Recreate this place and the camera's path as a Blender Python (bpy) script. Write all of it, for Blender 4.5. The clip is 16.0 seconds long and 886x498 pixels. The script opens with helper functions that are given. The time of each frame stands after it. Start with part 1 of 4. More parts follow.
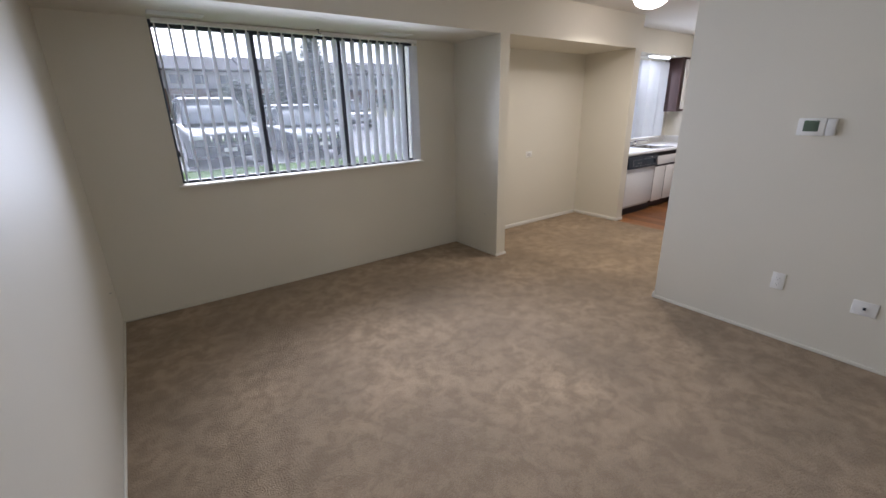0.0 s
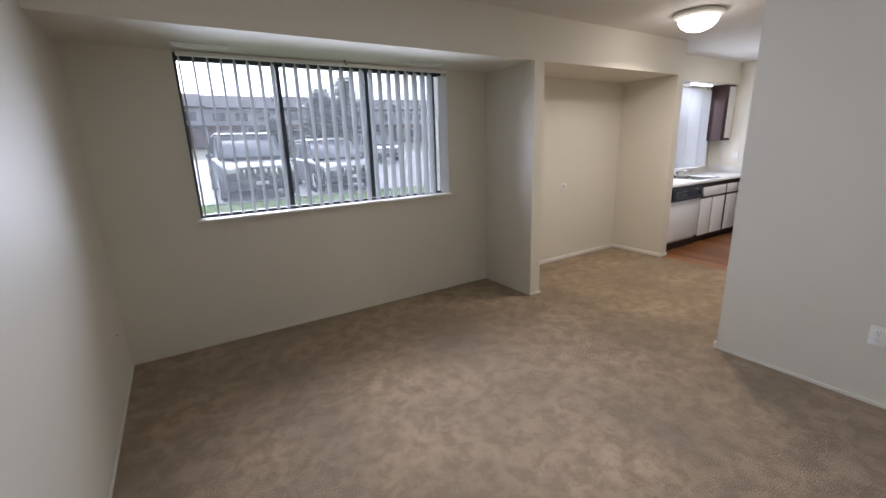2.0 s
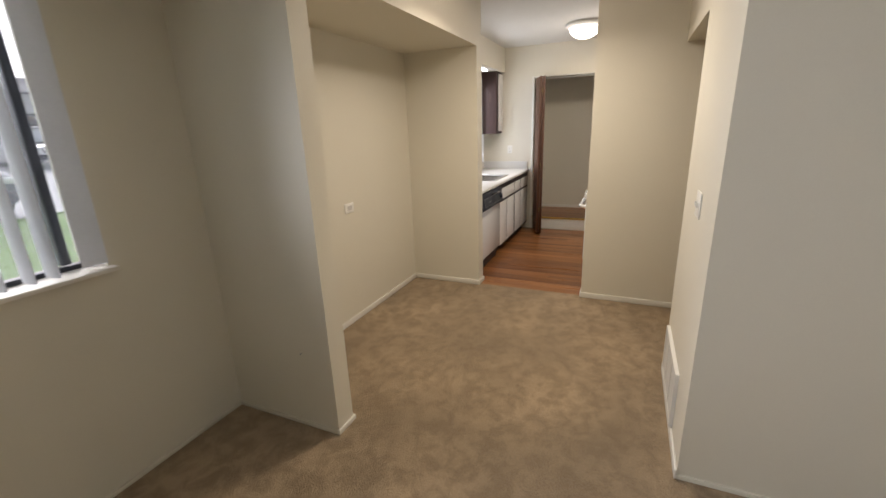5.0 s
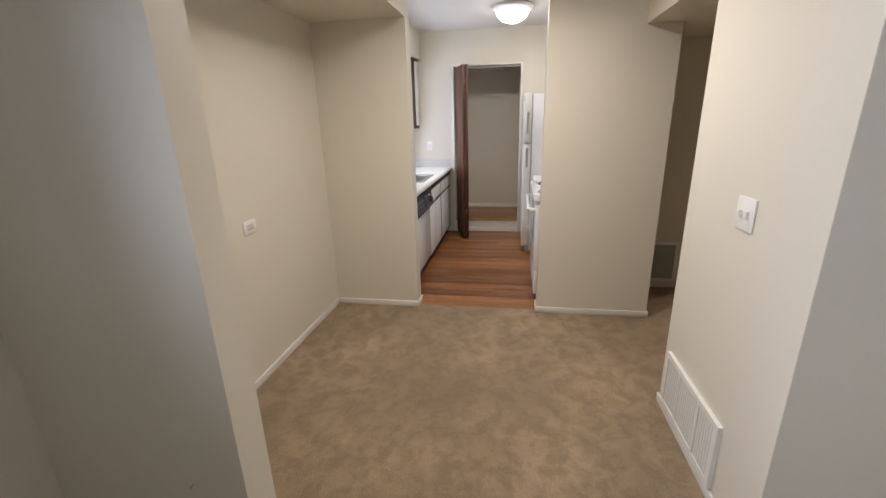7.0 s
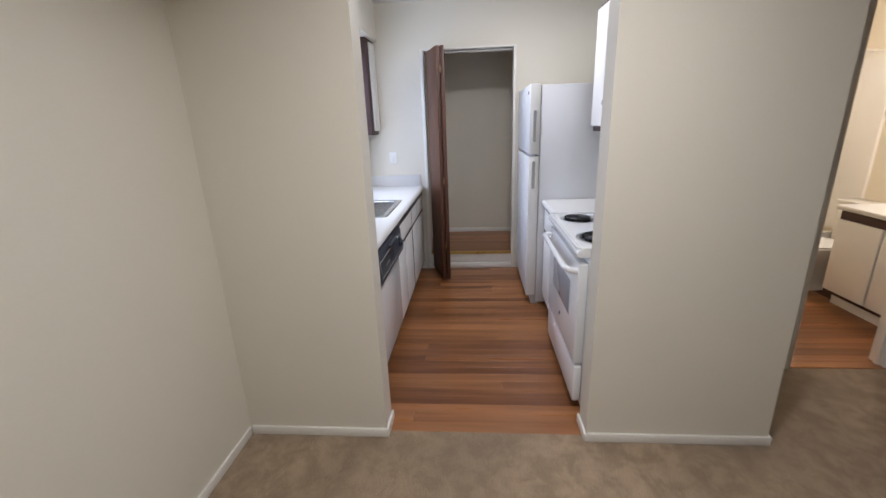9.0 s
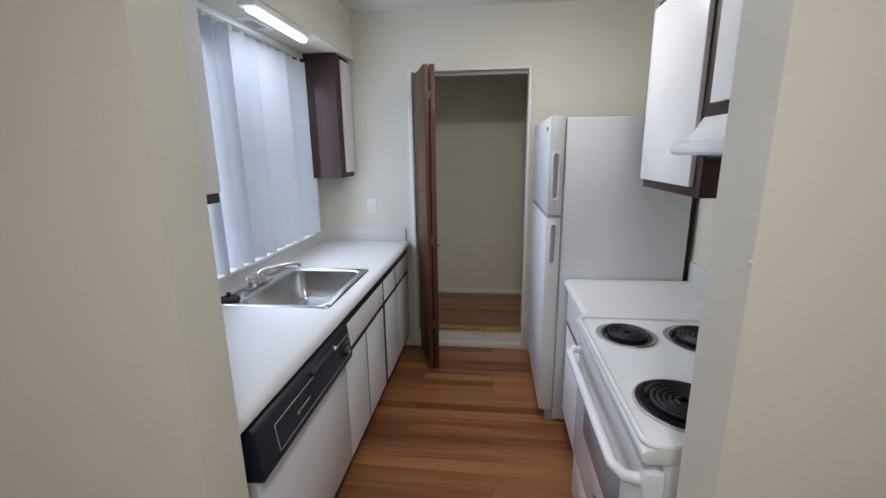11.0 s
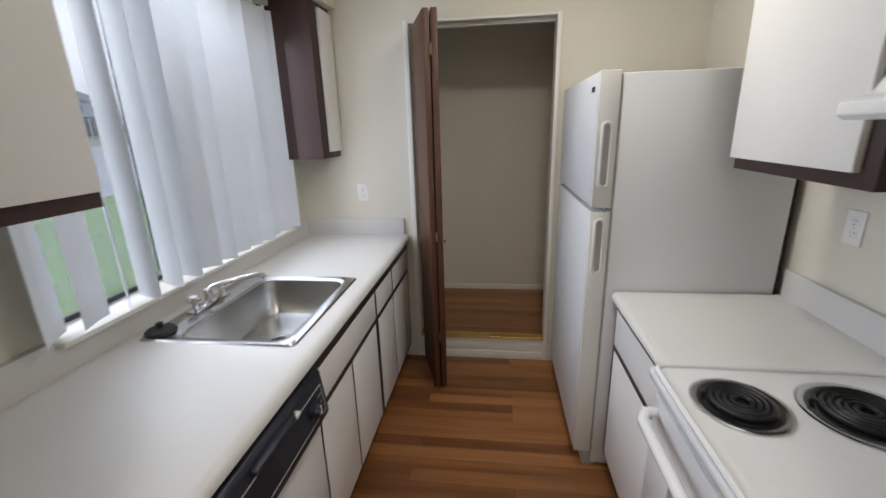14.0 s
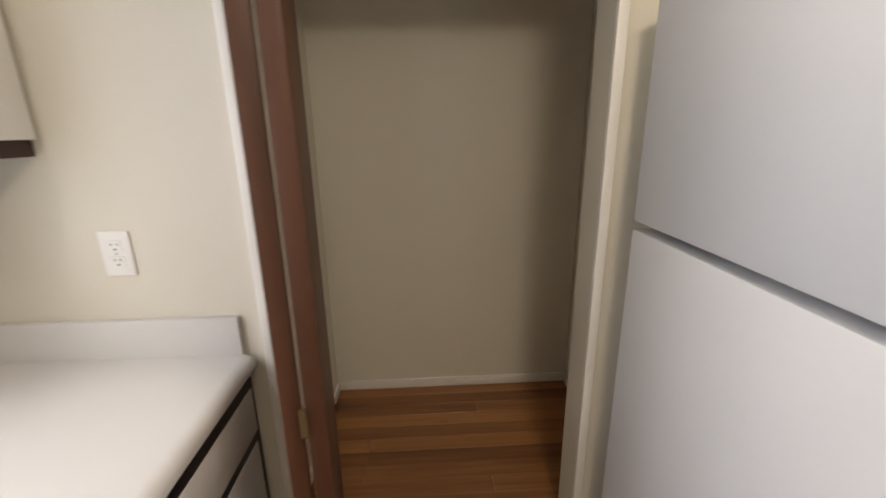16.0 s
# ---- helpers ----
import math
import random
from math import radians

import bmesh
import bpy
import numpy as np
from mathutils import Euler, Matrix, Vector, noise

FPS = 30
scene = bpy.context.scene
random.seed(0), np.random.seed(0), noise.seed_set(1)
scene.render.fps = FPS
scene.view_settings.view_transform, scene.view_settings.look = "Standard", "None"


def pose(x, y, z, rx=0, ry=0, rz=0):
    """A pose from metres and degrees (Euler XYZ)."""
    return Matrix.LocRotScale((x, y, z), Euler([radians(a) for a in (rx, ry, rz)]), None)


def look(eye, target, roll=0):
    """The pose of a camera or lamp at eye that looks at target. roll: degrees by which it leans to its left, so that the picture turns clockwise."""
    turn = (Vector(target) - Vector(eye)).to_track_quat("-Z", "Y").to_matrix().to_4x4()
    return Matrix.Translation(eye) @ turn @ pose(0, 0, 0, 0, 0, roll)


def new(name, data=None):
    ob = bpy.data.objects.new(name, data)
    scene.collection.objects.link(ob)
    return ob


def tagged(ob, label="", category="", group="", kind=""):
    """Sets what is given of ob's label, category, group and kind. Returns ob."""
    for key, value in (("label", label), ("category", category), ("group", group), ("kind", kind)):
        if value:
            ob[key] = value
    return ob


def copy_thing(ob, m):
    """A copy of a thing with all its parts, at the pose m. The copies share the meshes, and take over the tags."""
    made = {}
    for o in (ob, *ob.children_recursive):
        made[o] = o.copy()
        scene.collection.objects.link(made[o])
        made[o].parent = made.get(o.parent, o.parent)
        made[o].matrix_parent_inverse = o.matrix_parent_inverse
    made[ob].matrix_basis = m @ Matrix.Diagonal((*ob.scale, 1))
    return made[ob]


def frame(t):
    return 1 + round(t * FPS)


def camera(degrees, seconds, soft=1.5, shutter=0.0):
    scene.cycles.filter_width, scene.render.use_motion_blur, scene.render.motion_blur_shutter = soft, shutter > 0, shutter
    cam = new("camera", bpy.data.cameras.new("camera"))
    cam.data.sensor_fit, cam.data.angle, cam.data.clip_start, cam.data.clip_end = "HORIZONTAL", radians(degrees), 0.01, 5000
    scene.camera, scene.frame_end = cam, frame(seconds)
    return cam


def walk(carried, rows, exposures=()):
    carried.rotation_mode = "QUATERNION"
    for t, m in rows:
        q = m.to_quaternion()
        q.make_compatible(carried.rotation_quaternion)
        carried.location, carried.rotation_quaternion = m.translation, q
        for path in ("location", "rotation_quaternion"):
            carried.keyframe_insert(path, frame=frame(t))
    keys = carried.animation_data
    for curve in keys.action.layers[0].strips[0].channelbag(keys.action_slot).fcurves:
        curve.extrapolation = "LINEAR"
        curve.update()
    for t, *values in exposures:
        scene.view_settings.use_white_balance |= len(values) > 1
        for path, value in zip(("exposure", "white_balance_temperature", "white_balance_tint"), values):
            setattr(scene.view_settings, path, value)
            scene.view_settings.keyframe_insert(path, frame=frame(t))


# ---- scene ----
cam = camera(93.7, 16.0, shutter=0.4)
PATH = [
    (0, (-0.051, -0.13, 1.576), (1.056, 1.407, 0.934), -1.3),
    (0.5, (-0.021, -0.095, 1.586), (1.083, 1.462, 0.988), -1.5),
    (1, (0.005, -0.044, 1.579), (1.094, 1.543, 1.035), -1.7),
    (1.5, (0.014, 0.023, 1.577), (1.076, 1.639, 1.068), -1.7),
    (2, (0.11, 0.133, 1.553), (1.137, 1.775, 1.056), -1.9),
    (2.5, (0.364, 0.289, 1.562), (1.373, 1.948, 1.083), -1.9),
    (3, (0.569, 0.563, 1.535), (1.725, 2.116, 1.036), -2.0),
    (3.5, (0.746, 0.91, 1.554), (2.091, 2.295, 1.031), -2.1),
    (4, (1.006, 1.196, 1.545), (2.524, 2.381, 1.004), -2.2),
    (4.5, (1.259, 1.485, 1.54), (2.921, 2.448, 0.981), -2.0),
    (5, (1.515, 1.759, 1.564), (3.266, 2.545, 1.0), -2.1),
    (7.5, (2.376, 2.319, 1.526), (4.264, 2.604, 0.93), -1.8),
    (8, (2.78, 2.382, 1.55), (4.671, 2.629, 0.949), -2.3),
    (8.5, (3.173, 2.518, 1.53), (5.075, 2.681, 0.933), -2.1),
    (9, (3.56, 2.597, 1.535), (5.466, 2.756, 0.951), -2.1),
    (9.5, (3.956, 2.543, 1.549), (5.87, 2.731, 1.0), -1.3),
    (10, (4.3, 2.516, 1.576), (6.233, 2.702, 1.096), -0.8),
    (12.5, (4.711, 2.388, 1.617), (6.616, 2.714, 1.103), -1.5),
    (13, (4.742, 2.374, 1.595), (6.632, 2.728, 1.044), -2.1),
    (13.5, (4.902, 2.429, 1.566), (6.793, 2.751, 0.999), -2.0),
    (14, (5.197, 2.557, 1.597), (7.1, 2.808, 1.037), -1.6),
    (14.5, (5.573, 2.631, 1.578), (7.5, 2.765, 1.06), -0.9),
    (15, (6.021, 2.654, 1.551), (7.955, 2.719, 1.042), -0.5),
    (15.5, (6.468, 2.719, 1.55), (8.387, 2.66, 0.989), -0.2),
    (16, (6.834, 2.677, 1.487), (8.753, 2.579, 0.931), -0.8),
]
EXPOSURE = [(0, 2.25, 5800, 21), (2, 2.2, 5850, 21), (3, 2.1, 6000, 20), (3.5, 2.1, 6200, 20), (4, 2.15, 6500, 20), (5, 2.2, 6650, 18), (7.5, 2.25, 5800, 21), (8, 2.2, 5600, 21), (8.5, 2.18, 5550, 22), (9, 2.2, 5450, 20), (9.5, 2.05, 5450, 23),
            (10, 1.92, 5350, 21), (12.5, 1.74, 5800, 15), (13.5, 1.85, 5900, 15), (14.5, 1.7, 6200, 16), (15, 1.7, 6400, 17), (15.5, 1.88, 6750, 19), (16, 2.08, 6950, 19)]
walk(cam, [(t, look(eye, target, roll)) for t, eye, target, roll in PATH], EXPOSURE)

# ---- light ----
world = bpy.data.worlds.new("world")
scene.world = world
world.use_nodes = True
wn, wl = world.node_tree.nodes, world.node_tree.links
sky = wn.new("ShaderNodeTexSky")
sky.sky_type = "NISHITA"
sky.sun_disc = False
sky.sun_elevation, sky.sun_rotation = radians(34), radians(0)
sky.air_density, sky.dust_density, sky.ozone_density = 1.0, 6.0, 1.0
soften = wn.new("ShaderNodeHueSaturation")
soften.inputs["Saturation"].default_value = 0.2
wl.new(sky.outputs["Color"], soften.inputs["Color"])
wl.new(soften.outputs["Color"], wn["Background"].inputs["Color"])
wn["Background"].inputs["Strength"].default_value = 0.053
sun_data = bpy.data.lights.new("sun", "SUN")
sun_data.energy, sun_data.angle, sun_data.color = 0.5, radians(45), (0.94, 0.97, 1.0)
sun = new("sun", sun_data)
sun.matrix_world = look((0, 20, 13.5), (0.6, 0, 0))


def lamp(name, kind, where, energy, colour, size):
    data = bpy.data.lights.new(name, kind)
    data.energy, data.color = energy, colour
    if kind == "AREA":
        data.size = size
    else:
        data.shadow_soft_size = size
    ob = new(name, data)
    ob.location = where
    return ob


WARM = (1.0, 0.925, 0.74)
bulb = lamp("dining_bulb", "AREA", (4.32, 2.38, 2.45), 4.3, WARM, 0.26)
bulb.data.shape, bulb.data.spread = "DISK", radians(158)
lamp("kitchen_bulb", "AREA", (6.85, 2.33, 2.50), 2.2, WARM, 0.26).data.shape = "DISK"
lamp("bathroom_bulb", "POINT", (6.7, -0.35, 2.1), 8.5, (1.0, 0.86, 0.64), 0.08)
strip = lamp("strip_tube", "AREA", (6.85, 3.57, 2.232), 0.55, (0.93, 0.97, 1.0), 0.5)
strip.data.shape, strip.data.size, strip.data.size_y = "RECTANGLE", 0.54, 0.05
# the sky's light in the two window openings
for name, where, energy, spread, size in (("window_daylight", (1.355, 3.733, 1.46), 7.5, 112, (2.2, 0.8)), ("kitchen_daylight", (6.9, 3.728, 1.58), 2.7, 165, (1.36, 1.0))):
    day = lamp(name, "AREA", where, energy, (0.85, 0.93, 1.0), 1.0)
    day.data.shape, day.data.size, day.data.size_y = "RECTANGLE", *size
    day.data.spread = radians(spread)
    day.rotation_euler = (radians(-90), 0, 0)


# ---- materials ----
def mat(name, colour, rough=0.5, metal=0.0, var=0.08, scale=3.0, fine=120.0, bump=0.05, dist=0.002, each=0.0, island=0.0,
        coat=0.0, emit=None, stretch=(1, 1, 1), dark=None, dark_at=(0.45, 0.6), dark_scale=6.0, sub=0.0, rvar=0.08, sheen=0.0, ragged=0.5):
    m = bpy.data.materials.new(name)
    m.use_nodes = True
    n, l = m.node_tree.nodes, m.node_tree.links
    b = n["Principled BSDF"]
    co = n.new("ShaderNodeTexCoord")
    mp = n.new("ShaderNodeMapping")
    mp.inputs["Scale"].default_value = stretch
    l.new(co.outputs["Object"], mp.inputs["Vector"])
    big = n.new("ShaderNodeTexNoise")
    big.inputs["Scale"].default_value, big.inputs["Detail"].default_value = scale, 4
    small = n.new("ShaderNodeTexNoise")
    small.inputs["Scale"].default_value, small.inputs["Detail"].default_value = fine, 3
    l.new(mp.outputs["Vector"], big.inputs["Vector"])
    l.new(mp.outputs["Vector"], small.inputs["Vector"])
    mix = n.new("ShaderNodeMath")
    mix.operation = "MULTIPLY_ADD"
    mix.inputs[1].default_value = 0.5
    l.new(small.outputs["Fac"], mix.inputs[0])
    l.new(big.outputs["Fac"], mix.inputs[2])
    span = n.new("ShaderNodeMapRange")
    span.inputs["From Min"].default_value, span.inputs["From Max"].default_value = 0.45, 1.05
    span.inputs["To Min"].default_value, span.inputs["To Max"].default_value = 1 - var, 1 + var
    l.new(mix.outputs[0], span.inputs["Value"])
    value = span.outputs["Result"]
    for amount, socket in ((each, "each"), (island, "island")):
        if amount:
            info = n.new("ShaderNodeObjectInfo" if socket == "each" else "ShaderNodeNewGeometry")
            r = n.new("ShaderNodeMapRange")
            r.inputs["To Min"].default_value, r.inputs["To Max"].default_value = 1 - amount, 1 + amount
            l.new(info.outputs["Random" if socket == "each" else "Random Per Island"], r.inputs["Value"])
            mul = n.new("ShaderNodeMath")
            mul.operation = "MULTIPLY"
            l.new(value, mul.inputs[0])
            l.new(r.outputs["Result"], mul.inputs[1])
            value = mul.outputs[0]
    hsv = n.new("ShaderNodeHueSaturation")
    hsv.inputs["Color"].default_value = (*colour, 1)
    l.new(value, hsv.inputs["Value"])
    shade = hsv.outputs["Color"]
    if dark:
        blot = n.new("ShaderNodeTexNoise")
        blot.inputs["Scale"].default_value, blot.inputs["Detail"].default_value = dark_scale, 7
        blot.inputs["Distortion"].default_value, blot.inputs["Roughness"].default_value = 0.35, ragged
        l.new(mp.outputs["Vector"], blot.inputs["Vector"])
        step = n.new("ShaderNodeMapRange")
        step.interpolation_type = "SMOOTHSTEP"
        step.inputs["From Min"].default_value, step.inputs["From Max"].default_value = dark_at
        l.new(blot.outputs["Fac"], step.inputs["Value"])
        two = n.new("ShaderNodeMix")
        two.data_type = "RGBA"
        two.inputs["B"].default_value = (*dark, 1)
        l.new(step.outputs["Result"], two.inputs["Factor"])
        l.new(shade, two.inputs["A"])
        # keep the fine grain in the darker patches as well
        grain = n.new("ShaderNodeHueSaturation")
        l.new(two.outputs["Result"], grain.inputs["Color"])
        l.new(value, grain.inputs["Value"])
        shade = grain.outputs["Color"]
    l.new(shade, b.inputs["Base Color"])
    rr = n.new("ShaderNodeMapRange")
    rr.inputs["To Min"].default_value, rr.inputs["To Max"].default_value = max(rough - rvar, 0.02), min(rough + rvar, 1)
    l.new(big.outputs["Fac"], rr.inputs["Value"])
    l.new(rr.outputs["Result"], b.inputs["Roughness"])
    b.inputs["Metallic"].default_value = metal
    if bump:
        bp = n.new("ShaderNodeBump")
        bp.inputs["Strength"].default_value, bp.inputs["Distance"].default_value = bump, dist
        l.new(small.outputs["Fac"], bp.inputs["Height"])
        l.new(bp.outputs["Normal"], b.inputs["Normal"])
        if dark:
            nap = n.new("ShaderNodeBump")
            nap.inputs["Strength"].default_value, nap.inputs["Distance"].default_value = 0.2, 0.03
            l.new(blot.outputs["Fac"], nap.inputs["Height"])
            l.new(nap.outputs["Normal"], bp.inputs["Normal"])
    b.inputs["Coat Weight"].default_value = coat
    b.inputs["Sheen Weight"].default_value = sheen
    if sub:
        thin = n.new("ShaderNodeBsdfTranslucent")
        l.new(shade, thin.inputs["Color"])
        blend = n.new("ShaderNodeMixShader")
        blend.inputs["Fac"].default_value = sub
        l.new(b.outputs["BSDF"], blend.inputs[1])
        l.new(thin.outputs["BSDF"], blend.inputs[2])
        l.new(blend.outputs["Shader"], n["Material Output"].inputs["Surface"])
    if emit:
        b.inputs["Emission Color"].default_value = (*emit[0], 1)
        b.inputs["Emission Strength"].default_value = emit[1]
    return m


def glass_mat(name, tint=(0.93, 0.96, 0.98), haze=0.045):
    m = bpy.data.materials.new(name)
    m.use_nodes = True
    n, l = m.node_tree.nodes, m.node_tree.links
    clear = n.new("ShaderNodeBsdfTransparent")
    clear.inputs["Color"].default_value = (*tint, 1)
    gloss = n.new("ShaderNodeBsdfGlossy")
    gloss.inputs["Roughness"].default_value = 0.02
    mixer = n.new("ShaderNodeMixShader")
    mixer.inputs["Fac"].default_value = 0.04
    l.new(clear.outputs["BSDF"], mixer.inputs[1])
    l.new(gloss.outputs["BSDF"], mixer.inputs[2])
    # a pale bluish veil that puts the glare's haze into the panes
    veil = n.new("ShaderNodeBsdfTranslucent")
    veil.inputs["Color"].default_value = (0.80, 0.87, 1.0, 1)
    veil_noise = n.new("ShaderNodeTexNoise")
    veil_noise.inputs["Scale"].default_value = 6
    amount = n.new("ShaderNodeMapRange")
    amount.inputs["To Min"].default_value, amount.inputs["To Max"].default_value = 0.8 * haze, 1.2 * haze
    l.new(veil_noise.outputs["Fac"], amount.inputs["Value"])
    veiled = n.new("ShaderNodeMixShader")
    l.new(amount.outputs["Result"], veiled.inputs["Fac"])
    l.new(mixer.outputs["Shader"], veiled.inputs[1])
    l.new(veil.outputs["BSDF"], veiled.inputs[2])
    l.new(veiled.outputs["Shader"], n["Material Output"].inputs["Surface"])
    return m


WALL = mat("wall_paint", (0.71, 0.672, 0.57), 0.55, var=0.03, scale=1.3, fine=160, bump=0.25, dist=0.0015)
CEIL = mat("ceiling_paint", (0.72, 0.705, 0.66), 0.8, var=0.03, scale=2, fine=90, bump=0.6, dist=0.004)
TRIM = mat("trim_paint", (0.80, 0.78, 0.72), 0.4, var=0.05, scale=5, fine=60, bump=0.08)
# dark: footmarks where the pile lies another way, its shading put into the colour
CARPET = mat("carpet", (0.385, 0.282, 0.178), 0.95, var=0.20, scale=1.3, fine=130, bump=1.0, dist=0.012,
             dark=(0.283, 0.204, 0.126), dark_at=(0.39, 0.62), dark_scale=8.5, sheen=0.1, ragged=0.70)


def strip_wood(name, light, dark, rough):
    """Strip flooring: long grain along y, its own stretch of grain and tone for each plank."""
    m = bpy.data.materials.new(name)
    m.use_nodes = True
    n, l = m.node_tree.nodes, m.node_tree.links
    b = n["Principled BSDF"]
    co, info, shift = n.new("ShaderNodeTexCoord"), n.new("ShaderNodeObjectInfo"), n.new("ShaderNodeVectorMath")
    shift.operation = "MULTIPLY_ADD"
    shift.inputs[1].default_value = (31, 53, 17)
    l.new(info.outputs["Random"], shift.inputs[0])
    l.new(co.outputs["Object"], shift.inputs[2])
    total = None
    for scale, weight in (((16, 0.9, 1), 0.55), ((70, 2.2, 1), 0.3), ((260, 7, 1), 0.15)):
        mp, tex, mul = n.new("ShaderNodeMapping"), n.new("ShaderNodeTexNoise"), n.new("ShaderNodeMath")
        mp.inputs["Scale"].default_value = scale
        tex.inputs["Scale"].default_value, tex.inputs["Detail"].default_value = 1.0, 3
        l.new(shift.outputs["Vector"], mp.inputs["Vector"])
        l.new(mp.outputs["Vector"], tex.inputs["Vector"])
        mul.operation = "MULTIPLY_ADD"
        mul.inputs[1].default_value = weight
        l.new(tex.outputs["Fac"], mul.inputs[0])
        if total:
            l.new(total, mul.inputs[2])
        else:
            mul.inputs[2].default_value = 0.0
        total = mul.outputs[0]
    tone, add = n.new("ShaderNodeMapRange"), n.new("ShaderNodeMath")
    tone.inputs["To Min"].default_value, tone.inputs["To Max"].default_value = -0.18, 0.18
    l.new(info.outputs["Random"], tone.inputs["Value"])
    l.new(total, add.inputs[0])
    l.new(tone.outputs["Result"], add.inputs[1])
    ramp = n.new("ShaderNodeValToRGB")
    ramp.color_ramp.elements[0].position, ramp.color_ramp.elements[0].color = 0.28, (*dark, 1)
    ramp.color_ramp.elements[1].position, ramp.color_ramp.elements[1].color = 0.72, (*light, 1)
    l.new(add.outputs[0], ramp.inputs["Fac"])
    l.new(ramp.outputs["Color"], b.inputs["Base Color"])
    rr, bump = n.new("ShaderNodeMapRange"), n.new("ShaderNodeBump")
    rr.inputs["To Min"].default_value, rr.inputs["To Max"].default_value = rough + 0.08, rough - 0.06
    l.new(total, rr.inputs["Value"])
    l.new(rr.outputs["Result"], b.inputs["Roughness"])
    bump.inputs["Strength"].default_value, bump.inputs["Distance"].default_value = 0.08, 0.001
    l.new(total, bump.inputs["Height"])
    l.new(bump.outputs["Normal"], b.inputs["Normal"])
    return m


WOOD = strip_wood("floor_plank_wood", (0.38, 0.165, 0.056), (0.14, 0.05, 0.016), 0.28)
SUBFLOOR = mat("plank_joint", (0.07, 0.03, 0.015), 0.7, var=0.2)
WHITE = mat("white_laminate", (0.80, 0.79, 0.76), 0.38, var=0.04, scale=2, fine=200, bump=0.03)
COUNTER = mat("white_countertop", (0.665, 0.655, 0.63), 0.4, var=0.015, scale=4, fine=300, bump=0.02, rvar=0.01)
BROWN = mat("dark_brown_laminate", (0.046, 0.02, 0.017), 0.56, var=0.25, scale=4, fine=60, bump=0.05, stretch=(4, 4, 0.6))
# darker than BROWN, for the whole carcass of the base cabinets
DEEPBROWN = mat("black_brown_laminate", (0.018, 0.012, 0.012), 0.4, var=0.2, scale=4, fine=60, bump=0.04)
DOORWOOD = mat("dark_stained_wood", (0.075, 0.027, 0.011), 0.5, var=0.3, scale=5, fine=60, bump=0.06, stretch=(5, 5, 0.5))
ENAMEL = mat("white_enamel", (0.81, 0.82, 0.825), 0.2, var=0.03, scale=2, fine=40, bump=0.01, coat=0.4)
FRIDGE = mat("white_textured_steel", (0.71, 0.72, 0.73), 0.34, var=0.03, scale=2, fine=260, bump=0.12, dist=0.001)
ALMOND = mat("almond_plastic", (0.72, 0.71, 0.675), 0.4, var=0.04)
PLASTIC = mat("white_plastic", (0.82, 0.81, 0.77), 0.35, var=0.03)
BLACK = mat("black_plastic", (0.010, 0.014, 0.026), 0.4, var=0.2, fine=200)
FACEPLATE = mat("blue_black_plastic", (0.012, 0.022, 0.034), 0.3, var=0.1)
RUBBER = mat("black_rubber", (0.02, 0.02, 0.02), 0.7, var=0.2)
STEEL = mat("stainless_steel", (0.55, 0.545, 0.53), 0.25, 1.0, var=0.08, scale=3, fine=60, bump=0.008, rvar=0.03)
CHROME = mat("chrome", (0.75, 0.75, 0.76), 0.1, 1.0, var=0.05, bump=0)
BRASS = mat("brass", (0.72, 0.50, 0.16), 0.3, 1.0, var=0.12, scale=20, bump=0)
DULLBRASS = mat("dull_brass", (0.32, 0.24, 0.13), 0.45, 1.0, var=0.15, scale=20, bump=0)
DARKMETAL = mat("bronze_aluminium", (0.05, 0.056, 0.07), 0.4, 0.4, var=0.2)
GREY = mat("grey_plastic", (0.42, 0.41, 0.39), 0.5, var=0.05)
INSET = mat("pale_grey_plastic", (0.58, 0.565, 0.54), 0.5, var=0.05)
SLAT = mat("blind_vinyl", (0.74, 0.765, 0.80), 0.5, var=0.05, scale=4, fine=90, bump=0.03, sub=0.24)
PANE = glass_mat("window_glass")
OVENGLASS = mat("oven_glass", (0.30, 0.32, 0.35), 0.08, var=0.05, bump=0)
BLACKENAMEL = mat("black_enamel", (0.012, 0.012, 0.014), 0.12, var=0.1, bump=0, coat=0.5)
COIL = mat("burner_coil", (0.02, 0.02, 0.022), 0.45, 0.3, var=0.2)
DOME = mat("frosted_dome", (0.9, 0.88, 0.82), 0.3, var=0.02, bump=0, emit=((1.0, 0.9, 0.76), 1.6))
TUBE = mat("fluorescent_tube", (0.9, 0.9, 0.9), 0.3, var=0.02, bump=0, emit=((0.97, 0.99, 1.0), 1.4))
PORCELAIN = mat("porcelain", (0.82, 0.78, 0.70), 0.12, var=0.02, bump=0, coat=0.5)
LCD = mat("lcd", (0.10, 0.14, 0.10), 0.2, var=0.08)
DARKHOLE = mat("dark_gap", (0.015, 0.014, 0.013), 0.8, var=0.1)
BATHWALL = mat("bathroom_paint", (0.75, 0.66, 0.50), 0.5, var=0.03, fine=150, bump=0.2)
LAWN = mat("lawn_soil", (0.11, 0.20, 0.035), 0.9, var=0.3, scale=1.2, fine=60, bump=0.8, dist=0.03)
GRASS = mat("grass", (0.15, 0.27, 0.045), 0.7, var=0.2, scale=2, fine=20, bump=0, island=0.2, sub=0.5)
DRYLAWN = mat("dry_lawn", (0.13, 0.125, 0.06), 0.9, var=0.3, scale=0.6, fine=20, bump=0.5, dist=0.05)
ASPHALT = mat("asphalt", (0.17, 0.17, 0.18), 0.6, var=0.25, scale=0.4, fine=60, bump=0.5, dist=0.01)
CONCRETE = mat("concrete", (0.30, 0.29, 0.27), 0.8, var=0.15, scale=2, fine=80, bump=0.4)
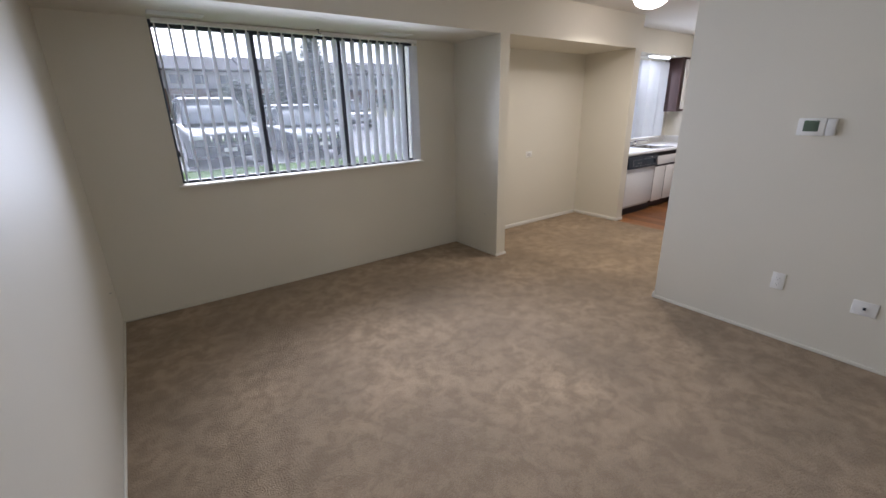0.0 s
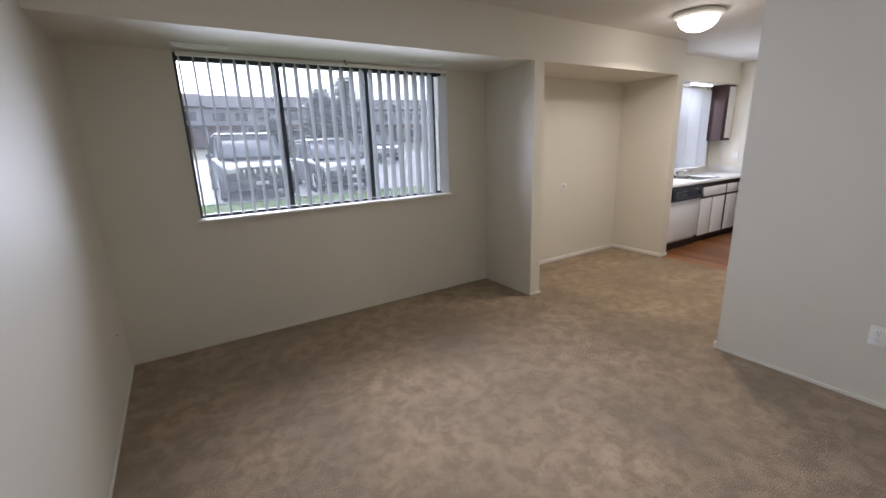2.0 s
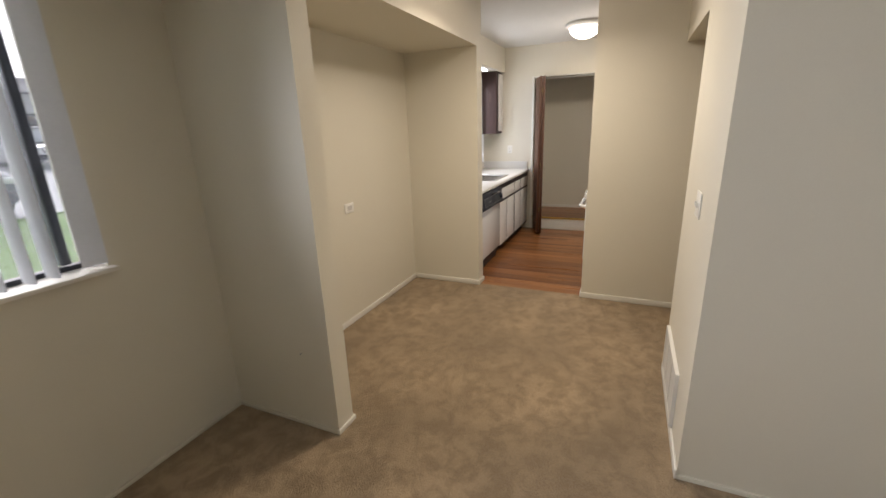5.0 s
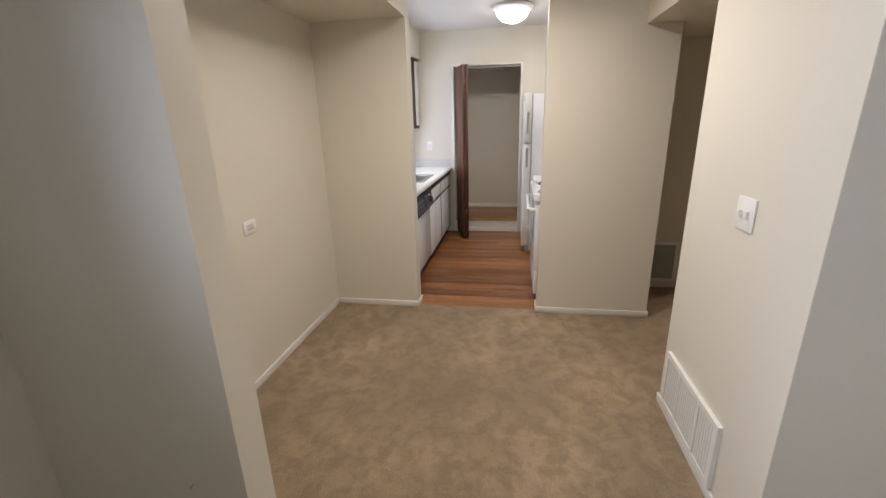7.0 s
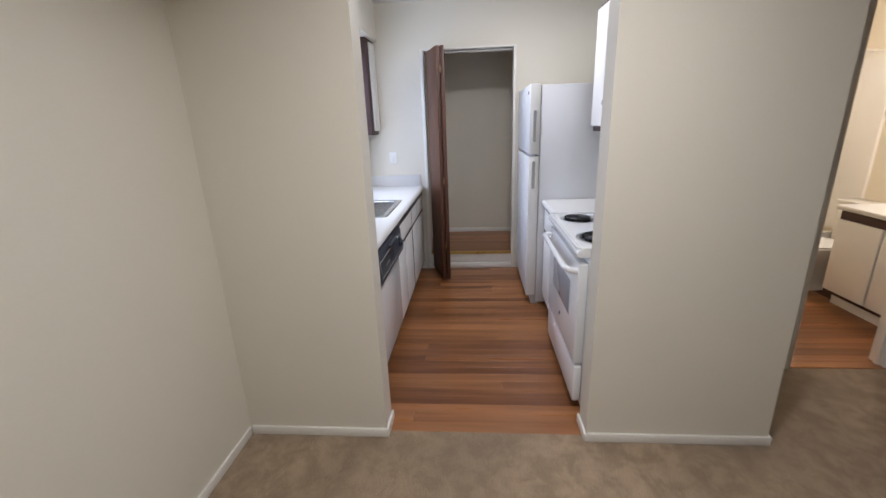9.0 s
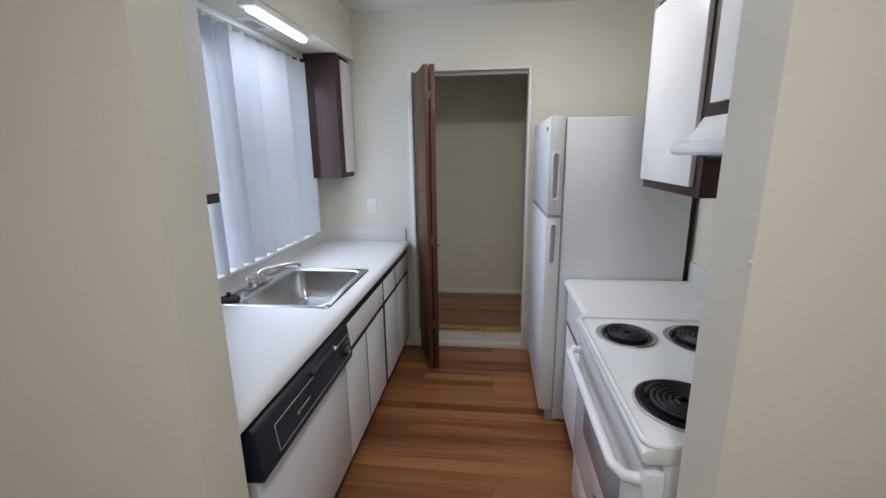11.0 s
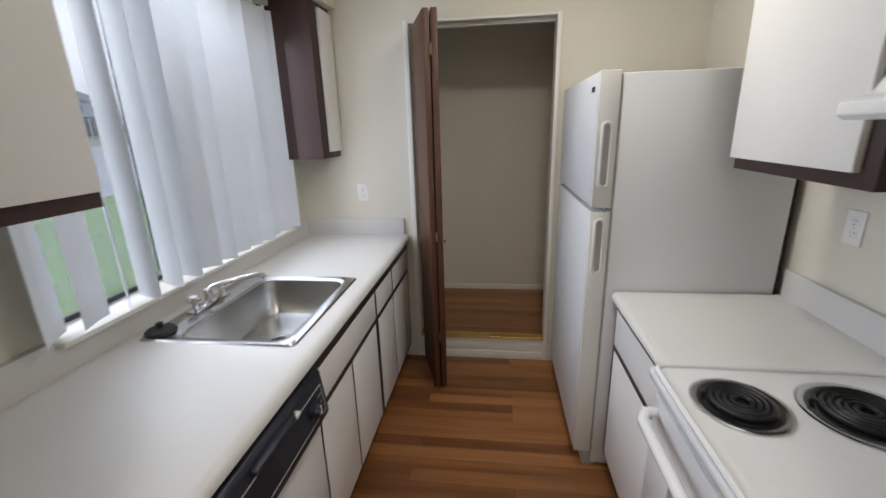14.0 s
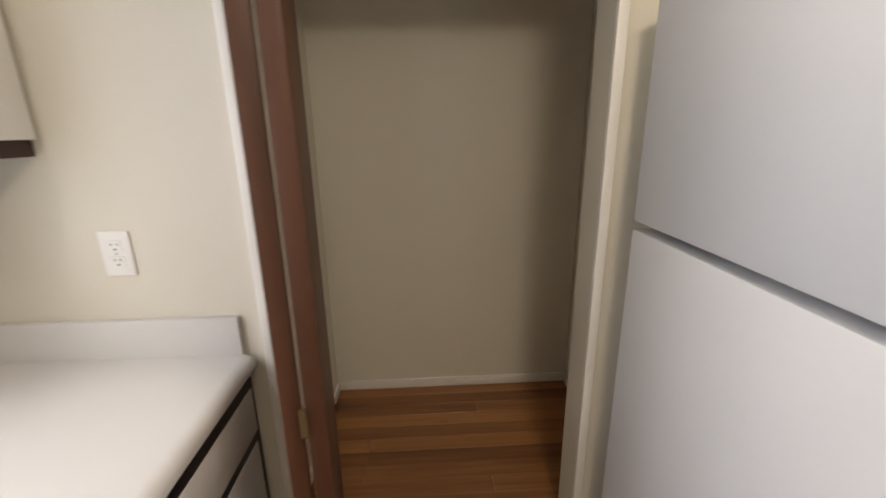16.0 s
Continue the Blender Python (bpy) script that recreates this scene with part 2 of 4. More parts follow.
SIDING = mat("white_siding", (0.70, 0.70, 0.70), 0.6, var=0.06, scale=1, fine=20)
BRICK = mat("far_brick", (0.24, 0.16, 0.13), 0.85, var=0.25, scale=1, fine=12, bump=0.2)
ROOF = mat("roof_shingle", (0.14, 0.13, 0.135), 0.9, var=0.25, scale=1.5, fine=14, bump=0.4)
NEEDLE = mat("conifer_needles", (0.15, 0.19, 0.15), 0.7, var=0.3, scale=2, fine=20, bump=0, island=0.4, sub=0.5)
BARK = mat("bark", (0.10, 0.08, 0.065), 0.9, var=0.3, scale=6, fine=40, bump=0.8, dist=0.02)
CARGREY = mat("dark_grey_car_paint", (0.055, 0.064, 0.078), 0.5, 0.0, var=0.05, bump=0, coat=0.2)
CARBLUE = mat("blue_grey_car_paint", (0.06, 0.075, 0.10), 0.5, 0.0, var=0.05, bump=0, coat=0.2)
CARWHITE = mat("white_car_paint", (0.7, 0.7, 0.7), 0.2, var=0.03, bump=0, coat=0.8)
# base colour lightened to stand in for the sky reflected in car and house glass
CARGLASS = mat("car_glass", (0.24, 0.27, 0.29), 0.1, 0.0, var=0.05, bump=0)
HEADLIGHT = mat("headlight", (0.75, 0.78, 0.80), 0.1, 0.2, var=0.1, bump=0)


# ---- building helpers ----
def box(bm, x0, x1, y0, y1, z0, z1, bev=0.0, seg=2):
    got = bmesh.ops.create_cube(bm, size=1.0, matrix=Matrix.Translation(((x0 + x1) / 2, (y0 + y1) / 2, (z0 + z1) / 2))
                                @ Matrix.Diagonal((abs(x1 - x0), abs(y1 - y0), abs(z1 - z0), 1)))
    if bev:
        edges = list({e for v in got["verts"] for e in v.link_edges})
        bmesh.ops.bevel(bm, geom=edges, offset=bev, segments=seg, profile=0.5, affect="EDGES")
    return bm


def cyl(bm, p0, p1, r0, r1=None, seg=18):
    p0, p1 = Vector(p0), Vector(p1)
    turn = (p1 - p0).to_track_quat("Z", "Y").to_matrix().to_4x4()
    bmesh.ops.create_cone(bm, cap_ends=True, segments=seg, radius1=r0, radius2=r0 if r1 is None else r1, depth=(p1 - p0).length,
                          matrix=Matrix.Translation((p0 + p1) / 2) @ turn)
    return bm


def tube(bm, pts, r, seg=10, closed=False):
    pts = [Vector(p) for p in pts]
    rings, up = [], None
    for i, p in enumerate(pts):
        a, b = pts[i - 1 if (i or closed) else 0], pts[(i + 1) % len(pts) if (closed or i + 1 < len(pts)) else i]
        d = (b - a).normalized()
        if up is None:
            up = d.orthogonal().normalized()
        side = d.cross(up).normalized()
        up = side.cross(d).normalized()
        rings.append([bm.verts.new(p + r * (math.cos(k * math.tau / seg) * up + math.sin(k * math.tau / seg) * side)) for k in range(seg)])
    for i in range(len(rings) if closed else len(rings) - 1):
        a, b = rings[i], rings[(i + 1) % len(rings)]
        for k in range(seg):
            bm.faces.new((a[k], a[(k + 1) % seg], b[(k + 1) % seg], b[k]))
    if not closed:
        bm.faces.new(rings[0][::-1])
        bm.faces.new(rings[-1])
    return bm


def lathe(bm, profile, at, seg=32, sx=1.0, sy=1.0):
    rings = [[bm.verts.new((at[0] + sx * r * math.cos(k * math.tau / seg), at[1] + sy * r * math.sin(k * math.tau / seg), at[2] + z))
              for k in range(seg)] for r, z in profile]
    for a, b in zip(rings, rings[1:]):
        for k in range(seg):
            bm.faces.new((a[k], a[(k + 1) % seg], b[(k + 1) % seg], b[k]))
    if profile[0][0] > 1e-5:
        bm.faces.new(rings[0][::-1])
    if profile[-1][0] > 1e-5:
        bm.faces.new(rings[-1])
    return bm


def prism(bm, pts, axis, a0, a1, bev=0.0):
    """A polygon of (u, v) drawn out along an axis: x gives (y, z), y gives (x, z), z gives (x, y)."""
    def at(u, v, a):
        return {"x": (a, u, v), "y": (u, a, v), "z": (u, v, a)}[axis]
    lo, hi = [bm.verts.new(at(u, v, a0)) for u, v in pts], [bm.verts.new(at(u, v, a1)) for u, v in pts]
    n = len(pts)
    bm.faces.new(lo[::-1])
    bm.faces.new(hi)
    for i in range(n):
        bm.faces.new((lo[i], lo[(i + 1) % n], hi[(i + 1) % n], hi[i]))
    if bev:
        edges = list({e for v in lo + hi for e in v.link_edges})
        bmesh.ops.bevel(bm, geom=edges, offset=bev, segments=2, profile=0.5, affect="EDGES")
    return bm


def thing(name, where, label, category, group="", kind=""):
    ob = new(name)
    ob.location = where
    ob.empty_display_size = 0.1
    return tagged(ob, label, category, group, kind)


def mesh_of(name, bm, material, smooth=True):
    bmesh.ops.recalc_face_normals(bm, faces=bm.faces)
    for f in bm.faces:
        f.smooth = smooth
    if smooth:
        for e in bm.edges:
            if len(e.link_faces) == 2 and e.calc_face_angle(0) > 0.7:
                e.smooth = False
    me = bpy.data.meshes.new(name)
    bm.to_mesh(me)
    bm.free()
    me.materials.append(material)
    return me


def part(name, bm, material, parent, label="", smooth=True):
    """One mesh, drawn in world coordinates, as a part of a thing (or of a part)."""
    root = parent
    while root.parent:
        root = root.parent
    bm.transform(Matrix.Translation(-root.location))
    ob = new(name, mesh_of(name, bm, material, smooth))
    ob.parent = parent
    return tagged(ob, label)


def solid(name, bm, material, label="", category="", group="", kind="", smooth=True):
    return tagged(new(name, mesh_of(name, bm, material, smooth)), label, category, group, kind)


def boxes(*rows, bev=0.0):
    bm = bmesh.new()
    for r in rows:
        box(bm, *r, bev=bev)
    return bm


def B(*row, bev=0.0):
    return box(bmesh.new(), *row, bev=bev)


# ---- structure ----
NW, ST, SOF, KN = 3.79, 2.238, 2.615, 3.86      # outer wall's face, soffit's underside, ceiling
WX0, WX1, WZ0, WZ1 = 0.22, 2.49, 1.02, 2.238
KX0, KX1, KZ0, KZ1, KT = 6.17, 7.6, 1.0, 2.24, 2.29
OUT = NW + 0.22
solid("wall_north", boxes((-0.51, WX0, NW, OUT, -0.1, 2.75), (WX1, 5.36, NW, OUT, -0.1, 2.75), (5.36, KX0, KN, OUT, -0.1, 2.75), (KX1, 8.95, KN, OUT, -0.1, 2.75),
      (WX0, WX1, NW, OUT, -0.1, WZ0), (WX0, WX1, NW, OUT, WZ1, 2.75), (KX0, KX1, KN, OUT, -0.1, KZ0), (KX0, KX1, KN, OUT, KZ1, 2.75)),
      WALL, "cream painted outer wall with two window openings", "wall", kind="structure")
solid("wall_west", B(-0.51, -0.392, -1.62, NW, -0.1, SOF), WALL, "cream painted plain side wall", "wall", kind="structure")
solid("wall_south", B(-0.51, 4.23, -1.74, -1.62, -0.1, SOF), WALL, "cream painted plain wall", "wall", kind="structure")
solid("wall_east", boxes((3.308, 3.42, -1.62, 1.446, -0.1, SOF), (3.42, 4.23, 1.334, 1.446, -0.1, SOF), (4.118, 4.23, -0.1, 1.334, -0.1, SOF)),
      WALL, "cream painted wall with an outer corner", "wall", kind="structure")
solid("wall_stub_1", B(2.98, 3.105, 3.065, NW, -0.1, ST), WALL, "cream painted wing wall beside the window", "wall", kind="structure")
solid("wall_stub_2", B(5.297, 5.427, 3.065, KN, -0.1, SOF), WALL, "cream painted wing wall at the kitchen opening", "wall", kind="structure")
solid("wall_kitchen_end", B(5.297, 5.427, 1.22, 2.068, -0.1, SOF), WALL, "cream painted wall end beside the kitchen opening", "wall", kind="structure")
solid("wall_kitchen_south", B(5.427, 7.87, 1.22, 1.40, -0.1, SOF), WALL, "cream painted kitchen wall", "wall", kind="structure")
solid("wall_kitchen_east", boxes((7.87, 7.98, 1.22, 2.222, -0.1, SOF), (7.87, 7.98, 3.08, KN, -0.1, SOF), (7.87, 7.98, 2.222, 3.08, 2.19, SOF),
      (7.87, 7.98, 2.222, 3.08, -0.1, 0.16)), WALL, "cream painted kitchen wall with a closet opening", "wall", kind="structure")
for k, row in enumerate(((8.76, 8.88, 1.8, KN, -0.1, SOF), (7.98, 8.76, 1.8, 1.93, -0.1, SOF), (7.98, 8.76, 3.14, 3.26, -0.1, SOF))):
    solid("wall_closet_%d" % (k + 1), B(*row), WALL, "cream painted closet wall", "wall", kind="structure")
solid("wall_hall", boxes((5.96, 6.075, 0.675, 1.22, -0.1, SOF), (5.96, 6.075, -1.0, 0.10, -0.1, SOF), (5.96, 6.075, 0.10, 0.675, 2.05, SOF),
      (4.23, 4.70, -0.12, 0.0, -0.1, SOF), (5.5, 5.96, -0.12, 0.0, -0.1, SOF), (4.70, 5.5, -0.12, 0.0, 2.05, SOF)),
      WALL, "cream painted hall walls with two door openings", "wall", kind="structure")
solid("wall_bathroom", boxes((6.075, 8.4, -1.0, -0.88, -0.1, SOF), (8.28, 8.4, -0.88, 1.22, -0.1, SOF), (6.075, 8.28, 1.10, 1.216, -0.1, SOF)),
      BATHWALL, "yellowish painted bathroom walls", "wall", kind="structure")
solid("ceiling", B(-0.51, 8.95, -1.74, KN, SOF, SOF + 0.12), CEIL, "white textured ceiling", "ceiling", kind="structure")
solid("ceiling_hall", B(4.234, 5.956, 0.0, 1.44, 2.10, SOF - 0.004), WALL, "cream painted dropped hall ceiling", "ceiling", kind="structure")
solid("soffit_living", boxes((-0.392, 5.297, 3.065, NW, ST, SOF)), WALL, "cream painted soffit over window and alcove", "soffit", kind="structure")
solid("soffit_kitchen", B(5.427, 7.87, 3.52, KN, KT, SOF), WALL, "cream painted soffit over the kitchen window", "soffit", kind="structure")
solid("floor", boxes((-0.51, 5.335, -1.74, NW, -0.1, 0.0), (5.335, 5.955, -0.12, 1.22, -0.1, 0.0)), CARPET, "tan cut-pile carpet with footmarks and darker patches of turned pile", "carpet",
      kind="structure")
solid("floor_kitchen", boxes((5.335, 7.98, 1.40, KN, -0.1, -0.006), (7.98, 8.76, 1.93, 3.14, -0.1, 0.169), (5.955, 8.28, -0.88, 1.10, -0.1, -0.006)), SUBFLOOR,
      "wood strip floor", "floor", kind="structure")

BASE = [  # x0, x1, y0, y1 of each run, 5 cm high
    (-0.392, -0.38, -1.6, 3.778), (-0.38, 2.98, 3.778, NW), (2.968, 2.98, 3.065, 3.778), (2.968, 3.117, 3.053, 3.065), (3.105, 3.117, 3.065, 3.778),
    (3.117, 5.285, 3.778, NW), (5.285, 5.297, 3.065, 3.778), (5.285, 5.439, 3.053, 3.065), (5.285, 5.297, 1.22, 2.068), (5.285, 5.439, 2.068, 2.08),
    (5.285, 5.9, 1.208, 1.22), (3.296, 3.308, -1.6, 1.446), (3.296, 4.242, 1.446, 1.458), (4.23, 4.242, 0.0, 1.446), (5.56, 5.96, 0.0, 0.012),
    (8.748, 8.76, 1.942, 3.128), (7.98, 8.748, 1.93, 1.942), (7.98, 8.748, 3.128, 3.14)]
bm, low = bmesh.new(), bmesh.new()
for x0, x1, y0, y1 in BASE:
    z = 0.175 if x0 > 7.9 else 0.0
    if x1 < 2.99 or (x0 > 3.2 and x1 < 3.4):
        box(low, x0, x1, y0, y1, z, z + 0.024, bev=0.004)
    else:
        box(bm, x0, x1, y0, y1, z, z + (0.03 if x1 < 3.2 else 0.05), bev=0.004)
solid("baseboard", bm, TRIM, "low cream painted baseboard", "baseboard", kind="structure")
solid("baseboard_living", low, WALL, "very low baseboard painted like the wall", "baseboard", kind="structure")
solid("trim_closet", boxes((7.856, 7.87, 3.08, 3.112, 0.0, 2.205), (7.856, 7.87, 2.195, 2.222, 0.0, 2.205), (7.858, 7.87, 2.222, 3.08, 2.19, 2.205),
      (7.858, 7.87, 2.222, 3.08, 0.0, 0.06), (7.864, 7.87, 2.222, 3.08, 0.06, 0.16), bev=0.003), TRIM, "cream painted closet casing and step riser", "trim", kind="structure")
solid("trim_bathroom_door", boxes((5.943, 5.96, 0.675, 0.735, 0, 2.11), (5.943, 5.96, 0.04, 0.10, 0, 2.11), (5.943, 5.96, 0.10, 0.675, 2.05, 2.11),
      (5.96, 6.075, 0.66, 0.675, 0, 2.05), (5.96, 6.075, 0.10, 0.115, 0, 2.05), (6.0, 6.03, 0.645, 0.66, 0, 2.05), (6.0, 6.03, 0.115, 0.13, 0, 2.05), bev=0.003), TRIM,
      "cream painted bathroom door casing", "trim", kind="structure")
d = thing("door_1", (5.1, -0.06, 0), "dark brown flush hall door, closed", "door", kind="structure")
part("door_leaf", B(4.715, 5.485, -0.07, -0.03, 0.01, 2.035, bev=0.003), DOORWOOD, d)
part("door_frame", boxes((4.70, 4.715, -0.12, 0.012, 0, 2.05), (5.485, 5.5, -0.12, 0.012, 0, 2.05), (4.66, 4.70, 0.0, 0.014, 0, 2.1), (5.5, 5.54, 0.0, 0.014, 0, 2.1)), DOORWOOD, d)
part("door_knob", cyl(cyl(cyl(bmesh.new(), (4.79, -0.03, 1.0), (4.79, 0.0, 1.0), 0.012), (4.79, 0.0, 1.0), (4.79, 0.018, 1.0), 0.018, 0.027), (4.79, 0.018, 1.0), (4.79, 0.04, 1.0), 0.027, 0.014), BRASS, d)


# ---- windows and blinds ----
def window(name, x0, x1, z0, z1, mullions, label, NW=NW, slim=False):
    w = thing(name, ((x0 + x1) / 2, NW + 0.1, z0), label, "window", kind="structure")
    ya, yb = NW + 0.085, NW + 0.13
    part("window_sill", B(x0 - 0.03, x1 + 0.02, NW - 0.05, NW + 0.09, z0, z0 + 0.018, bev=0.004), TRIM, w, "white painted sill")
    f, mw = (0.018, 0.010) if slim else (0.020, 0.016)
    yb = ya + 0.02 if slim else yb
    part("window_frame", boxes((x0, x1, ya, yb, z0 + 0.018, z0 + 0.018 + f), (x0, x1, ya, yb, z1 - f - 0.03, z1), (x0, x0 + f, ya, yb, z0 + 0.018 + f, z1 - f - 0.03),
         (x1 - f, x1, ya, yb, z0 + 0.018 + f, z1 - f - 0.03), bev=0.002), DARKMETAL, w, "dark bronze aluminium frame")
    edges = [x0 + f] + list(mullions) + [x1 - f]
    for m in mullions:
        part("mullion", B(m - mw, m + mw, ya - 0.006 * (not slim), yb + 0.004, z0 + 0.046, z1 - f - 0.03, bev=0.003), DARKMETAL, w)
    for a, b in zip(edges, edges[1:]):
        p = part("pane", B(a + 0.012, b - 0.012, ya + 0.008, ya + 0.014, z0 + 0.046, z1 - f - 0.03), PANE, w)
        p.visible_shadow = False
    return w


window("window_1", WX0, WX1, WZ0, WZ1, (0.93, 1.69, 2.388), "wide dark-framed window of three panes with white sill")
window("window_2", KX0, KX1, KZ0, KZ1, (6.70,), "dark-framed kitchen window behind vertical blinds", KN, True)


def slat_bm(length, width=0.089):
    """A gently curved vinyl slat, hanging from its own origin, wide along x."""
    bm = bmesh.new()
    n = 6
    prof = [(-width / 2 + width * i / n, 0.006 * (1 - (2 * i / n - 1) ** 2)) for i in range(n + 1)]
    ring = prof + [(x, y - 0.0012) for x, y in reversed(prof)]
    prism(bm, ring, "z", -length, 0.0)
    return bm


def blind(name, x0, x1, y, top, bottom, slats, label, width=0.089):
    b = thing(name, ((x0 + x1) / 2, y, top), label, "blind")
    part("headrail", B(x0 - 0.01, x1 + 0.01, y - 0.022, y + 0.022, top - 0.03, top, bev=0.004), PLASTIC, b, "white headrail")
    length = top - 0.055 - bottom
    me = mesh_of("slat", slat_bm(length, width), SLAT)
    clip = mesh_of("clip", box(bmesh.new(), -0.007, 0.007, -0.003, 0.003, -0.004, 0.034), PLASTIC, False)
    for x, angle in slats:
        s = new("slat", me)
        s.parent = b
        s.matrix_basis = pose(x - b.location.x, random.uniform(-0.002, 0.002), -0.055, random.uniform(-0.25, 0.25), random.uniform(-0.4, 0.4), angle + random.uniform(-3, 3))
        c = new("clip", clip)
        c.parent = s
    return b


n = 24
open_slats = [(0.255 + i * 0.0885 + (0.0215 if i >= 12 else 0.0107 if i >= 10 else 0.0) - (0.017 if i == n - 1 else 0.0), 95) for i in range(n)]
stack = [(2.447, -16)]
blind("vertical_blind", WX0 + 0.03, WX1 - 0.01, NW - 0.005, ST - 0.004, WZ0 + 0.035, open_slats + stack, "white vinyl vertical blind turned open, ends gathered beside the frame")
ks = [(6.13, 28), (6.255, 18), (6.375, 44), (6.46, 74), (6.575, 72)] + [(6.68, 80), (6.79, -38)] + [(6.68 + i * 0.11, -33 + 20 * math.sin(i * 2.2 + 0.4)) for i in range(2, 9)]
blind("vertical_blind", KX0 - 0.03, KX1, KN - 0.05, KT - 0.004, KZ0 + 0.035, ks, "white vinyl vertical blind, mostly closed, over the sink", 0.127)
for x in (0.38, 2.12):
    v = thing("soffit_register", (x, 3.6, ST), "white air register under the window soffit", "vent", "soffit registers")
    part("frame", boxes((x - 0.17, x + 0.17, 3.52, 3.535, ST - 0.008, ST), (x - 0.17, x + 0.17, 3.625, 3.64, ST - 0.008, ST), (x - 0.17, x - 0.155, 3.535, 3.625, ST - 0.008, ST),
         (x + 0.155, x + 0.17, 3.535, 3.625, ST - 0.008, ST)), PLASTIC, v)
    part("backing", B(x - 0.155, x + 0.155, 3.535, 3.625, ST - 0.002, ST), GREY, v)
    for k in range(5):
        part("louvre", B(x - 0.155, x + 0.155, 3.542 + k * 0.017, 3.55 + k * 0.017, ST - 0.008, ST - 0.002), PLASTIC, v)


# ---- lamps ----
def dome_light(x, y, label):
    c = thing("ceiling_light", (x, y, SOF), label, "ceiling light", "dome ceiling lights")
    part("base", lathe(bmesh.new(), [(0.0, 0), (0.185, 0), (0.205, -0.012), (0.205, -0.03), (0.175, -0.048), (0.0, -0.048)], (x, y, SOF)), PLASTIC, c, "white metal base ring")
    part("shade", lathe(bmesh.new(), [(0.165, -0.049), (0.16, -0.075), (0.14, -0.11), (0.10, -0.14), (0.05, -0.157), (0.0, -0.16)], (x, y, SOF)), DOME, c, "lit frosted glass dome").visible_shadow = False
    return c


dome_light(4.32, 2.38, "round frosted glass ceiling light, lit, in the dining area")
dome_light(6.85, 2.33, "round frosted glass ceiling light, lit, in the kitchen")
f = thing("fluorescent_light", (6.85, 3.57, KT), "slim lit fluorescent strip under the kitchen soffit", "light")
part("housing", B(6.55, 7.15, 3.53, 3.62, KT - 0.03, KT, bev=0.005), PLASTIC, f)
part("diffuser", B(6.57, 7.13, 3.55, 3.59, KT - 0.05, KT - 0.0305, bev=0.008), TUBE, f, "glowing white diffuser").visible_shadow = False
v = thing("soffit_register", (6.9, 3.74, KT), "small grey register under the kitchen soffit", "vent", "soffit registers")
part("frame", B(6.78, 7.02, 3.69, 3.78, KT - 0.006, KT), PLASTIC, v)
part("backing", B(6.84, 6.96, 3.71, 3.76, KT - 0.009, KT - 0.006), GREY, v)


# ---- wall plates and vents ----
def plate(name, c, axis, w, h, label, category, holes):
    """A bevelled wall plate facing along axis ('-x', '-y', '+y'), with small dark or raised insets (u, v, w, h, material, proud)."""
    t = thing(name, c, label, category, "wall plates")

    def bx(u0, u1, v0, v1, d0, d1, bev=0.0):
        x, y, z = c
        if axis == "-x":
            return B(x - d1, x - d0, y + u0, y + u1, z + v0, z + v1, bev=bev)
        s = 1 if axis == "+y" else -1
        return B(x + u0, x + u1, min(y + s * d0, y + s * d1), max(y + s * d0, y + s * d1), z + v0, z + v1, bev=bev)
    part("cover", bx(-w / 2, w / 2, -h / 2, h / 2, 0, 0.007, 0.003), PLASTIC, t)
    for nm, u, v, ww, hh, material, proud in holes:
        part(nm, bx(u - ww / 2, u + ww / 2, v - hh / 2, v + hh / 2, 0.0055, 0.007 + proud, 0.0008), material, t)
    return t


def duplex(name, c, axis, label, flat=False):
    h = []
    for s in (-1, 1):
        u, v = (s * 0.02, 0) if flat else (0, s * 0.02)
        h.append(("receptacle", u, v, 0.034, 0.028, PLASTIC, 0.002))
        h += [("slot", u - 0.007, v + 0.004, 0.0022, 0.009, BLACK, 0.0026), ("slot", u + 0.007, v + 0.004, 0.0022, 0.007, BLACK, 0.0026), ("ground_hole", u, v - 0.008, 0.005, 0.005, BLACK, 0.0026)]
    h.append(("screw", 0, 0, 0.005, 0.005, GREY, 0.001))
    return plate(name, c, axis, 0.115 if flat else 0.073, 0.073 if flat else 0.115, label, "outlet", h)


duplex("wall_outlet", (3.308, 0.643, 0.416), "-x", "white duplex wall outlet low on the wall")
plate("coax_outlet", (3.308, 0.204, 0.378), "-x", 0.115, 0.09, "white cable outlet plate low on the wall", "outlet", [("socket", 0, 0, 0.014, 0.014, BLACK, 0.008)])
duplex("wall_outlet", (7.87, 3.435, 1.2), "-x", "white duplex outlet above the countertop")
duplex("wall_outlet", (6.66, 1.40, 1.25), "+y", "white duplex outlet beside the range")
plate("phone_jack", (4.225, NW, 0.965), "-y", 0.118, 0.078, "white blank jack plate set sideways in the alcove", "jack plate", [("jack_insert", 0, 0, 0.062, 0.036, INSET, 0.0008)])
plate("light_switch", (3.715, 1.446, 1.18), "+y", 0.12, 0.12, "white double light switch", "switch",
      [("toggle", -0.023, 0, 0.01, 0.024, PLASTIC, 0.01), ("toggle", 0.023, 0, 0.01, 0.024, PLASTIC, 0.01)])
t = thing("thermostat", (3.308, 0.65, 1.42), "white wall thermostat with grey display", "thermostat")
part("body", B(3.282, 3.308, 0.60, 0.735, 1.37, 1.472, bev=0.006), PLASTIC, t)
part("display", B(3.280, 3.283, 0.632, 0.705, 1.395, 1.458, bev=0.001), LCD, t, "grey-green display")
